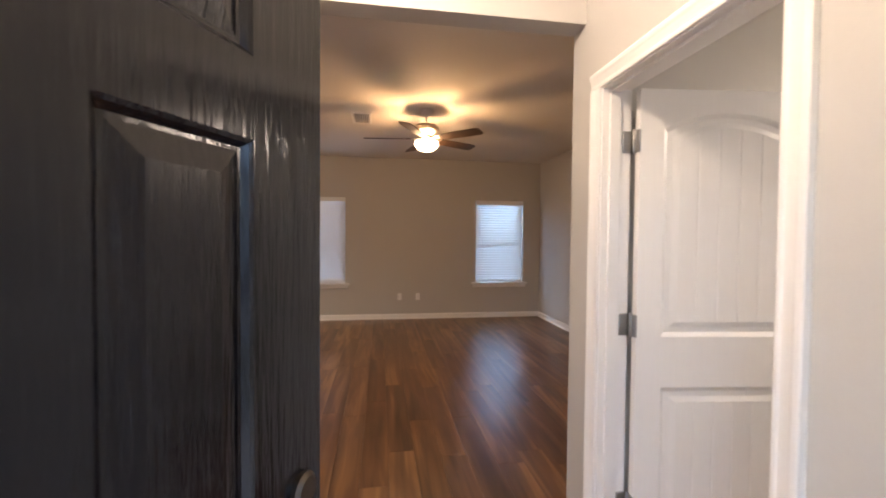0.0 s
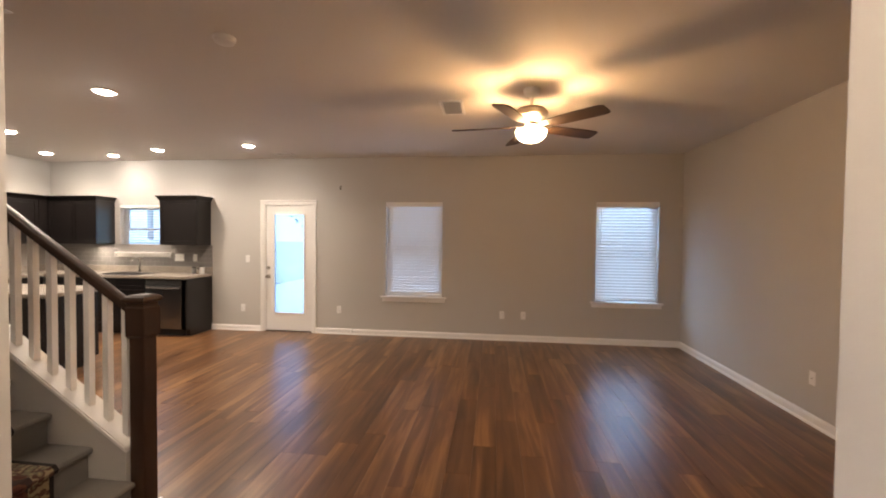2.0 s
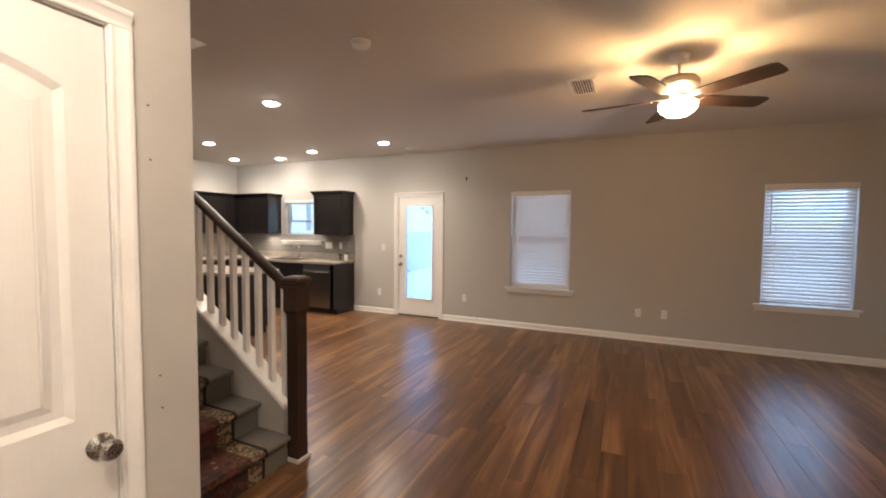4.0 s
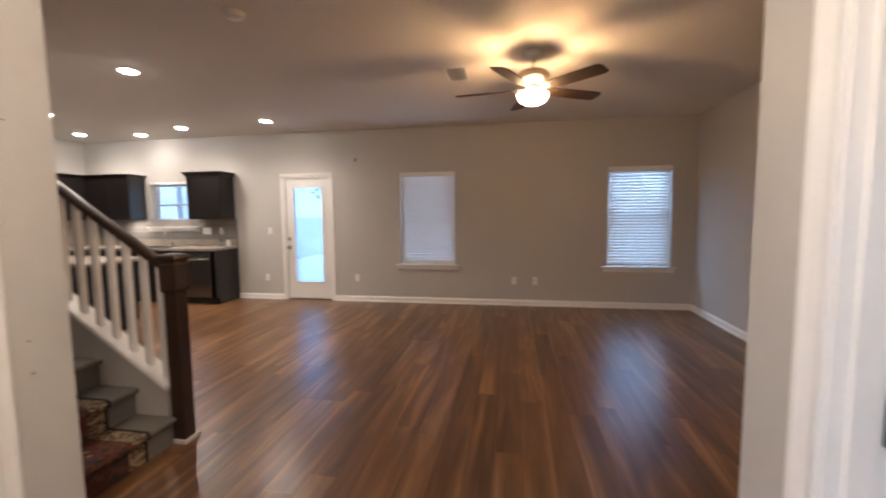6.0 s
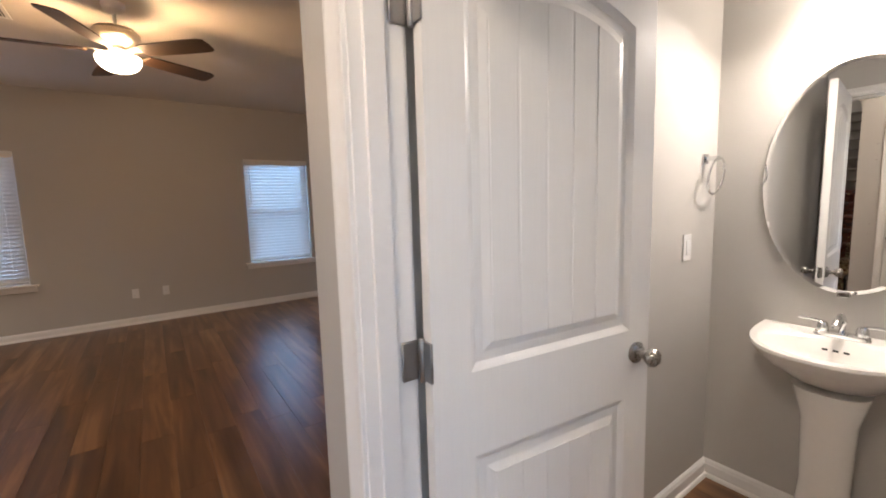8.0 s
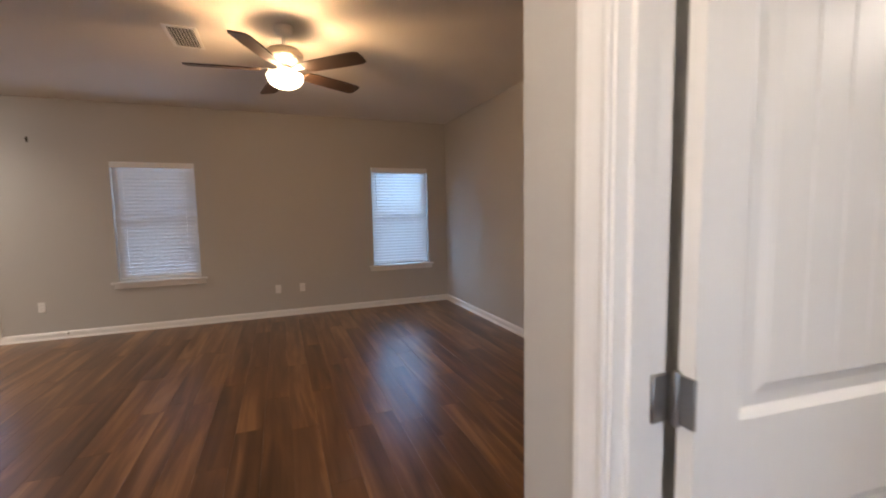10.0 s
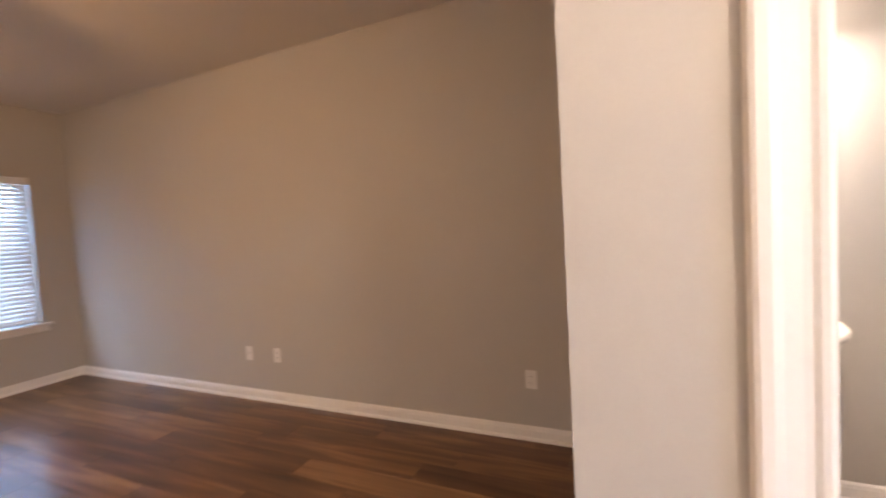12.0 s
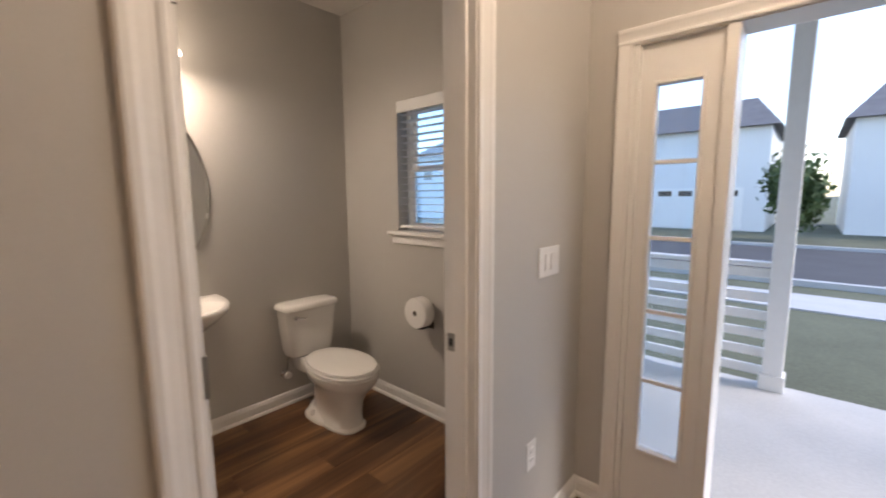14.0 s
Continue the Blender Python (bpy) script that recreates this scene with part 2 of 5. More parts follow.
_b.inputs["Base Color"].default_value = (0.86, 0.87, 0.87, 1)
_b.inputs["Metallic"].default_value, _b.inputs["Roughness"].default_value = 1.0, 0.01

# ---------------------------------------------------------------- mesh helpers


def finish(name, bm, material, smooth=False):
    bmesh.ops.recalc_face_normals(bm, faces=bm.faces[:])
    me = bpy.data.meshes.new(name)
    bm.to_mesh(me)
    bm.free()
    me.materials.append(material)
    if smooth:
        me.polygons.foreach_set("use_smooth", [True] * len(me.polygons))
        me.set_sharp_from_angle(angle=radians(38))
    return me


def thing(name, label, category, group="", kind="", at=(0, 0, 0), turn=0):
    ob = new(name)
    ob.matrix_world = pose(*at, 0, 0, turn)
    return tagged(ob, label, category, group, kind)


def part(name, bm, material, parent, label="", smooth=False, m=None):
    ob = new(name, finish(name, bm, material, smooth))
    ob.parent = parent
    if m is not None:
        ob.matrix_local = m
    if label:
        ob["label"] = label
    return ob


def solid(name, bm, material, label, category, group="", kind="", smooth=False):
    return tagged(new(name, finish(name, bm, material, smooth)), label, category, group, kind)


def box(bm, x0, x1, y0, y1, z0, z1, bevel=0.0, segs=2):
    v = [bm.verts.new((x, y, z)) for x in (x0, x1) for y in (y0, y1) for z in (z0, z1)]
    fs = [bm.faces.new([v[i] for i in q]) for q in ((0, 1, 3, 2), (4, 6, 7, 5), (0, 4, 5, 1), (2, 3, 7, 6), (0, 2, 6, 4), (1, 5, 7, 3))]
    if bevel:
        es = list({e for f in fs for e in f.edges})
        bmesh.ops.bevel(bm, geom=es, offset=bevel, segments=segs, affect="EDGES", profile=0.5)
    return bm


def boxes(*items, bevel=0.0):
    bm = bmesh.new()
    for it in items:
        box(bm, *it, bevel=bevel)
    return bm


def loft(bm, rings, cap0=True, cap1=True):
    """Skin between rings of equal count."""
    vs = [[bm.verts.new(p) for p in r] for r in rings]
    n = len(vs[0])
    for a, b in zip(vs, vs[1:]):
        for i in range(n):
            bm.faces.new((a[i], a[(i + 1) % n], b[(i + 1) % n], b[i]))
    if cap0:
        bm.faces.new(vs[0][::-1])
    if cap1:
        bm.faces.new(vs[-1])
    return bm


def ring(cx, cy, z, rx, ry, n=28, power=2.0):
    """A super-ellipse in the level plane."""
    out = []
    for i in range(n):
        a = 2 * math.pi * i / n
        c, s = math.cos(a), math.sin(a)
        out.append((cx + rx * math.copysign(abs(c) ** (2 / power), c), cy + ry * math.copysign(abs(s) ** (2 / power), s), z))
    return out


def lathe(bm, profile, axis="z", at=(0, 0, 0), n=24, caps=True):
    """Turn (radius, height) pairs about an axis."""
    rings = []
    for r, h in profile:
        pts = []
        for i in range(n):
            a = 2 * math.pi * i / n
            c, s = r * math.cos(a), r * math.sin(a)
            p = {"z": (c, s, h), "x": (h, c, s), "y": (c, h, s)}[axis]
            pts.append((at[0] + p[0], at[1] + p[1], at[2] + p[2]))
        rings.append(pts)
    return loft(bm, rings, caps, caps)


def tube(bm, points, radius, n=10):
    """A round bar along points."""
    rings = []
    pts = [Vector(p) for p in points]
    for i, p in enumerate(pts):
        d = (pts[min(i + 1, len(pts) - 1)] - pts[max(i - 1, 0)]).normalized()
        side = d.cross(Vector((0, 0, 1)))
        side = side.normalized() if side.length > 0.1 else Vector((1, 0, 0))
        up = side.cross(d)
        rings.append([p + radius * (math.cos(2 * math.pi * k / n) * side + math.sin(2 * math.pi * k / n) * up) for k in range(n)])
    return loft(bm, rings)


def wall(name, along, lo, hi, u0, u1, z0, z1, holes=(), label="greige painted drywall wall", material=WALL):
    """A wall with real openings. along: its running axis; lo, hi: its two faces."""
    bm = bmesh.new()
    u = u0
    cols = []
    for h in sorted(holes):
        cols += [(u, h[0], z0, z1), (h[0], h[1], z0, h[2]), (h[0], h[1], h[3], z1)]
        u = h[1]
    cols.append((u, u1, z0, z1))
    for a, b, c, d in cols:
        if b - a > 1e-4 and d - c > 1e-4:
            box(bm, *((a, b, lo, hi) if along == "x" else (lo, hi, a, b)), c, d)
    return solid(name, bm, material, label, "wall", kind="structure")


# ---------------------------------------------------------------- structure
N, E, XB, S, TOP = 7.155, 2.93, 2.812, 0.075, 2.755
SB, NB = 0.018, 1.703
W1, W2, WK = (-1.374, -0.497), (1.752, 2.62), (-5.93, -5.06)
wall("wall_north", "x", N, N + 0.15, -7.40, E + 0.15, 0, TOP,
     [(-3.365, -2.555, 0, 2.04), (*W1, 0.60, 2.07), (*W2, 0.60, 2.07), (*WK, 1.22, 2.02)])
wall("wall_east", "y", E, E + 0.15, 1.885, N, 0, TOP)
wall("wall_bath_north", "x", NB, 1.885, 0.975, E + 0.15, 0, TOP)
wall("wall_foyer_east", "y", 0.975, 1.098, S, NB, 0, TOP, [(0.845, 1.632, 0, 2.025)])
wall("wall_bath_east", "y", XB, E + 0.15, SB, NB, 0, TOP)
wall("wall_south", "x", S - 0.16, S, -1.12, 1.036, 0, TOP, [(-0.505, 0.79, 0, 2.0)])
wall("wall_bath_south", "x", SB - 0.16, SB, 1.036, E + 0.15, 0, TOP, [(1.635, 2.245, 1.165, 2.005)])
wall("wall_foyer_west", "y", -1.12, -1.0, S, 1.77, 0, TOP, [(0.885, 1.675, 0, 2.045)])
wall("wall_stair_south", "x", 1.77, 1.885, -7.40, -1.0, 0, TOP)
wall("wall_header", "x", 1.77, 1.885, -1.0, 0.975, 2.345, TOP, label="painted drop header between foyer and living room")
wall("wall_west", "y", -7.40, -7.25, 1.885, N, 0, TOP)
wall("wall_closet_back", "y", -1.95, -1.85, S - 0.16, 1.77, 0, TOP)
wall("wall_closet_south", "x", S - 0.16, S, -1.95, -1.12, 0, TOP)
# stairwell above the ceiling
wall("wall_well_north", "x", 2.98, 3.10, -6.4, -2.29, TOP + 0.15, 5.3)
wall("wall_well_south", "x", 1.765, 1.885, -6.4, -2.29, TOP + 0.15, 5.3)
wall("wall_well_east", "y", -2.41, -2.29, 1.885, 2.98, TOP + 0.15, 5.3)
wall("wall_well_west", "y", -6.4, -6.28, 1.885, 2.98, TOP + 0.15, 5.3)
solid("ceiling_well", boxes((-6.4, -2.29, 1.765, 3.10, 5.3, 5.4)), CEIL, "white painted stairwell ceiling", "ceiling", kind="structure")
solid("ceiling", boxes((-7.4, E + 0.15, 2.98, N + 0.15, TOP, TOP + 0.15), (-2.41, E + 0.15, 1.77, 2.98, TOP, TOP + 0.15),
                       (-7.4, -6.28, 1.77, 2.98, TOP, TOP + 0.15), (-6.28, -2.41, 1.77, 1.885, TOP, TOP + 0.15)), CEIL,
      "off-white painted drywall ceiling", "ceiling", kind="structure")
solid("ceiling_foyer", boxes((-1.95, 1.03, S - 0.16, 1.77, TOP, TOP + 0.15)), CEIL, "off-white painted foyer ceiling", "ceiling", kind="structure")
solid("ceiling_bath", boxes((1.098, XB, SB, NB, 2.67, TOP + 0.15)), CEIL, "off-white painted bathroom ceiling", "ceiling", kind="structure")


def baseboard(along, face, side, u0, u1, name="baseboard"):
    """Stepped white base with a quarter-round shoe. side: +1 or -1, the way it stands out from the wall's face."""
    bm = bmesh.new()
    prof = [(0.0, 0.0), (0.026, 0.0), (0.025, 0.010), (0.020, 0.017), (0.014, 0.019), (0.014, 0.062), (0.011, 0.069), (0.009, 0.077), (0.004, 0.084), (0.0, 0.087)]
    rings = []
    for u in (u0, u1):
        rings.append([((u, face + side * d, z) if along == "x" else (face + side * d, u, z)) for d, z in prof])
    loft(bm, rings)
    return solid(name, bm, TRIM, "white painted wooden baseboard with shoe moulding", "baseboard", kind="structure")


baseboard("x", N, -1, -4.27, -3.424)
baseboard("x", N, -1, -2.495, E)
baseboard("y", E, -1, 1.885, N)
baseboard("x", 1.885, 1, 0.975, E)
baseboard("y", 0.975, -1, 1.700, 1.885)
baseboard("y", 0.975, -1, S, 0.778)
baseboard("x", S, 1, 0.852, 0.975)
baseboard("x", S, 1, -1.0, -0.57)
baseboard("y", -1.0, 1, S, 0.832)
baseboard("y", -1.0, 1, 1.711, 1.885)
baseboard("x", NB, -1, 1.18, XB)
baseboard("y", XB, -1, SB, NB)
baseboard("x", SB, 1, 1.098, XB)
baseboard("y", 1.098, 1, SB, 0.80)

# ---------------------------------------------------------------- doors


def casing(parent, along, face, side, u0, u1, top, width=0.062, floor=0.0):
    """Moulded casing round an opening u0..u1: two legs and a head, each stepped."""
    prof = [(0.0, 0.0), (0.0, 0.009), (0.06, 0.011), (0.16, 0.011), (0.24, 0.0085), (0.36, 0.0095), (0.60, 0.014), (0.74, 0.018), (0.90, 0.0185), (0.97, 0.016), (1.0, 0.0)]

    def at(u, depth, z):
        return (u, face + side * depth, z) if along == "x" else (face + side * depth, u, z)

    def leg(inner, outer):
        return loft(bmesh.new(), [[at(inner + (outer - inner) * k, dp, z) for k, dp in prof] for z in (floor, top)])

    def head():
        return loft(bmesh.new(), [[at(u, dp, top + 0.001 + (width - 0.001) * k) for k, dp in prof] for u in (u0 - width, u1 + width)])
    part("casing", leg(u0, u0 - width), TRIM, parent)
    part("casing", leg(u1, u1 + width), TRIM, parent)
    part("casing_head", head(), TRIM, parent)


def arch_outline(x0, x1, z0, z1, rise, n=14):
    """A panel's outline: flat foot, arched or square head."""
    pts = [(x0, z0), (x1, z0)]
    if rise < 1e-4:
        return pts + [(x1, z1), (x0, z1)]
    for i in range(n + 1):
        k = i / n
        pts.append((x1 + (x0 - x1) * k, z1 - rise + rise * math.sin(math.pi * k) ** 0.8))
    return pts


def shrink(pts, d):
    cx = (min(p[0] for p in pts) + max(p[0] for p in pts)) / 2
    cz = (min(p[1] for p in pts) + max(p[1] for p in pts)) / 2
    hw, hh = max(p[0] for p in pts) - cx, max(p[1] for p in pts) - cz
    return [(cx + (x - cx) * (hw - d) / hw, cz + (z - cz) * (hh - d) / hh) for x, z in pts]


WIDE = ((0.008, 0.004), (0.018, 0.010), (0.040, 0.009), (0.060, 0.003))
BOLD = ((0.006, 0.004), (0.014, 0.013), (0.020, 0.013), (0.058, 0.003))


def panel_slab(w, h, t, panels, planks=0, mould=WIDE):
    """A moulded door leaf from x=0 to w, y=0 to t. Each panel: x0, x1, z0, z1, rise."""
    bm = bmesh.new()
    for y, out in ((0.0, -1), (t, 1)):
        loops = [[(0, 0), (w, 0), (w, h), (0, h)]] + [arch_outline(*p) for p in panels]
        edges = []
        tops = []
        for lp in loops:
            vs = [bm.verts.new((x, y, z)) for x, z in lp]
            edges += [bm.edges.new((vs[i], vs[(i + 1) % len(vs)])) for i in range(len(vs))]
            tops.append(vs)
        bmesh.ops.triangle_fill(bm, use_beauty=True, edges=edges, normal=(0, out, 0))
        for lp, vs in zip(loops[1:], tops[1:]):
            prev = vs
            for inset, depth in mould:
                cur = [bm.verts.new((x, y - out * depth, z)) for x, z in shrink(lp, inset)]
                for i in range(len(cur)):
                    bm.faces.new((prev[i], prev[(i + 1) % len(cur)], cur[(i + 1) % len(cur)], cur[i]))
                prev = cur
            bm.faces.new(prev)
            if planks:
                inner = shrink(lp, mould[-1][0] + 0.001)
                x0, x1, z0 = inner[0][0], inner[1][0], inner[0][1]
                head = inner[2:]
                step = (x1 - x0) / planks
                def top_at(x):
                    for (ax, az), (bx, bz) in zip(head, head[1:]):
                        if bx - 1e-6 <= x <= ax + 1e-6:
                            return az + (bz - az) * (ax - x) / max(ax - bx, 1e-6)
                    return head[0][1]
                for k in range(planks):
                    a, b = x0 + k * step + 0.003, x0 + (k + 1) * step - 0.003
                    base = [(a, z0), (b, z0)] + [(b + (a - b) * q / 3, top_at(b + (a - b) * q / 3) - 0.001) for q in range(4)]
                    lo = [(x, y - out * 0.003, z) for x, z in base]
                    hi = [(x + (0.002 if x < (a + b) / 2 else -0.002), y - out * 0.0016, z) for x, z in base]
                    loft(bm, [lo, hi], cap0=False)
    # edges of the leaf
    for a, b in (((0, 0), (w, 0)), ((w, 0), (w, h)), ((w, h), (0, h)), ((0, h), (0, 0))):
        bm.faces.new([bm.verts.new(p) for p in ((a[0], 0, a[1]), (b[0], 0, b[1]), (b[0], t, b[1]), (a[0], t, a[1]))])
    bmesh.ops.remove_doubles(bm, verts=bm.verts[:], dist=0.0002)
    return bm


def knob(parent, x, y, z, out, material=NICKEL, r=0.027, name="door_knob"):
    """Round rose, neck and ball, standing out along y."""
    bm = bmesh.new()
    lathe(bm, [(0.001, 0), (0.032, 0.0), (0.033, out * 0.006), (0.026, out * 0.012), (0.012, out * 0.016), (0.011, out * 0.034), (0.020, out * 0.040), (r, out * 0.052),
               (r * 0.98, out * 0.062), (r * 0.75, out * 0.070), (0.004, out * 0.072)], "y", (x, y, z))
    return part(name, bm, material, parent, smooth=True)


def two_panels(w):
    return [(0.105, w - 0.105, 0.22, 0.790, 0.0), (0.100, w - 0.090, 0.997, 1.905, 0.065)]


# bathroom door, open into the bathroom
bd = thing("door_1", "white moulded arched two-panel bathroom door, standing open", "door", kind="structure")
casing(bd, "y", 0.975, -1, 0.852, 1.626, 2.018, 0.072)
casing(bd, "y", 1.098, 1, 0.852, 1.626, 2.018, 0.048)
part("jamb", boxes((0.975, 1.098, 1.620, 1.632, 0, 2.013), (1.005, 1.050, 1.609, 1.620, 0, 2.001), bevel=0.001), TRIM, bd)
part("jamb", boxes((0.975, 1.098, 0.845, 0.857, 0, 2.013), (1.005, 1.050, 0.857, 0.868, 0, 2.001), bevel=0.001), TRIM, bd)
part("jamb_head", boxes((0.975, 1.098, 0.845, 1.632, 2.013, 2.025), (1.005, 1.050, 0.857, 1.620, 2.001, 2.013)), TRIM, bd)
strike = part("strike_plate", boxes((1.058, 1.088, 0.857, 0.8595, 0.905, 0.965), bevel=0.001), NICKEL, bd)
part("latch_hole", boxes((1.066, 1.080, 0.8594, 0.8605, 0.922, 0.948)), SLOT, strike)
leaf = part("door_leaf", panel_slab(0.745, 1.995, 0.035, two_panels(0.745), 5), DOORW, bd, m=pose(1.110, 1.606, 0.010, 0, 0, -6.0) @ pose(0.004, -0.035, 0))
knob(leaf, 0.685, 0.0, 0.925, -1)
knob(leaf, 0.685, 0.035, 0.925, 1)
part("latch_plate", boxes((0.7445, 0.7465, 0.007, 0.028, 0.895, 0.955)), NICKEL, leaf)
for hz in (0.30, 1.05, 1.80):
    bm = bmesh.new()
    lathe(bm, [(0.006, -0.050), (0.0075, -0.047), (0.0075, 0.047), (0.006, 0.050)], "z", (1.106, 1.602, hz), 10)
    box(bm, 1.062, 1.104, 1.6120, 1.6195, hz - 0.045, hz + 0.045, 0.003, 1)
    box(bm, 1.106, 1.1125, 1.568, 1.604, hz - 0.045, hz + 0.045, 0.001, 1)
    part("hinge", bm, HINGE, bd, smooth=True)

# closet door, shut
cd = thing("door_2", "white moulded arched two-panel closet door, shut", "door", kind="structure")
casing(cd, "y", -1.0, 1, 0.893, 1.655, 2.038, 0.056)
part("jamb", boxes((-1.12, -1.0, 1.653, 1.675, 0, 2.034), (-1.12, -1.0, 0.885, 0.893, 0, 2.034), (-1.12, -1.0, 0.885, 1.675, 2.034, 2.045)), TRIM, cd)
leaf = part("door_leaf", panel_slab(0.752, 2.018, 0.035, two_panels(0.752), 5), DOORW, cd, m=pose(-1.006, 0.898, 0.010, 0, 0, 90))
knob(leaf, 0.712, 0.0, 0.91, -1)

# front door unit, leaf standing open
fd = thing("door_3", "front door, black outside and white inside, standing half open, beside a sidelight", "door", kind="structure")
casing(fd, "x", S, 1, -0.505, 0.79, 1.99)
FT = 1.985
part("frame", boxes((-0.505, -0.465, S - 0.16, S, 0, FT), bevel=0.002), TRIM, fd)
part("frame", boxes((0.452, 0.492, S - 0.16, S, 0, FT), bevel=0.002), TRIM, fd, "white mullion between door and sidelight")
part("frame", boxes((0.77, 0.79, S - 0.16, S, 0, FT), bevel=0.002), TRIM, fd)
part("frame_head", boxes((-0.505, 0.79, S - 0.16, S, FT, 2.0)), TRIM, fd)
part("threshold", boxes((-0.465, 0.452, S - 0.17, S + 0.005, 0.002, 0.018), bevel=0.004), BRONZE, fd)
light_panel = part("sidelight", boxes((0.492, 0.556, 0.012, 0.052, 0.02, FT), (0.71, 0.77, 0.012, 0.052, 0.02, FT), (0.556, 0.71, 0.012, 0.052, 0.02, 0.325), (0.556, 0.71, 0.012, 0.052, 1.83, FT)), TRIM, fd)
part("bead", boxes((0.543, 0.557, 0.048, 0.062, 0.312, 1.843), (0.709, 0.723, 0.048, 0.062, 0.312, 1.843), (0.557, 0.709, 0.048, 0.062, 0.312, 0.326), (0.557, 0.709, 0.048, 0.062, 1.829, 1.843), bevel=0.003), TRIM, light_panel)
for mz in (0.63, 0.93, 1.235, 1.535):
    part("muntin", boxes((0.556, 0.71, 0.022, 0.046, mz - 0.008, mz + 0.008), bevel=0.002), TRIM, light_panel)
pn = part("pane", boxes((0.556, 0.71, 0.030, 0.036, 0.325, 1.83)), CLEAR, light_panel)
pn.visible_shadow = False
# hinge at the door's west edge
six = []
for z0, z1 in ((0.20, 0.78), (0.945, 1.53), (1.655, 1.845)):
    six += [(0.175, 0.40, z0, z1, 0), (0.51, 0.735, z0, z1, 0)]
leaf = part("door_leaf", panel_slab(0.91, 1.965, 0.044, six, 0, BOLD), DOORW, fd, m=pose(-0.462, S - 0.004, 0.018, 0, 0, 64.5) @ pose(0, -0.044, 0))
skin = leaf.data
skin.materials.append(BLACKD)
for poly in skin.polygons:
    if poly.center.y < 0.0145 or (poly.center.x > 0.9099 and poly.center.y < 0.02):
        poly.material_index = 1
knob(leaf, 0.85, 0.0, 0.79, -1, BRONZE)
knob(leaf, 0.85, 0.044, 0.79, 1, BRONZE)
for y, o in ((0.0, -1), (0.044, 1)):
    bm = bmesh.new()
    lathe(bm, [(0.001, 0), (0.030, 0), (0.031, o * 0.010), (0.024, o * 0.017), (0.002, o * 0.018)], "y", (0.85, y, 0.925))
    part("deadbolt", bm, BRONZE, leaf, smooth=True)
for hz in (0.25, 0.98, 1.72):
    part("hinge", lathe(bmesh.new(), [(0.006, -0.05), (0.008, -0.047), (0.008, 0.047), (0.006, 0.05)], "z", (-0.466, S + 0.004, hz), 10), BRONZE, fd, smooth=True)

# patio door
pd = thing("door_4", "white patio door with a full-length glass light, shut", "door", kind="structure")
casing(pd, "x", N, -1, -3.365, -2.555, 2.04)
part("jamb", boxes((-3.365, -3.345, N, N + 0.15, 0, 2.03), (-2.575, -2.555, N, N + 0.15, 0, 2.03), (-3.365, -2.555, N, N + 0.15, 2.02, 2.04)), TRIM, pd)
part("threshold", boxes((-3.345, -2.575, N - 0.005, N + 0.15, 0.002, 0.02), bevel=0.004), BRONZE, pd)
lf = part("door_leaf", boxes((-3.343, -3.205, N + 0.02, N + 0.062, 0.02, 2.018), (-2.705, -2.577, N + 0.02, N + 0.062, 0.02, 2.018), (-3.205, -2.705, N + 0.02, N + 0.062, 0.02, 0.30), (-3.205, -2.705, N + 0.02, N + 0.062, 1.875, 2.018)), DOORW, pd)
part("glazing_bead", boxes((-3.225, -3.2, N + 0.008, N + 0.022, 0.28, 1.895), (-2.71, -2.685, N + 0.008, N + 0.022, 0.28, 1.895), (-3.2, -2.71, N + 0.008, N + 0.022, 0.28, 0.305), (-3.2, -2.71, N + 0.008, N + 0.022, 1.87, 1.895), bevel=0.003), TRIM, lf)
gp = part("pane", boxes((-3.205, -2.705, N + 0.036, N + 0.044, 0.30, 1.875)), PANE, lf)
gp.visible_shadow = False
knob(lf, -3.305, N + 0.02, 0.88, -1)
bm = bmesh.new()
lathe(bm, [(0.001, 0), (0.029, 0), (0.029, -0.012), (0.02, -0.018), (0.002, -0.019)], "y", (-3.305, N + 0.02, 1.02))
part("deadbolt", bm, NICKEL, lf, smooth=True)
for hz in (0.25, 1.0, 1.78):
    part("hinge", lathe(bmesh.new(), [(0.006, -0.05), (0.008, -0.047), (0.008, 0.047), (0.006, 0.05)], "z", (-2.572, N + 0.012, hz), 10), HINGE, pd, smooth=True)

# ---------------------------------------------------------------- windows and blinds


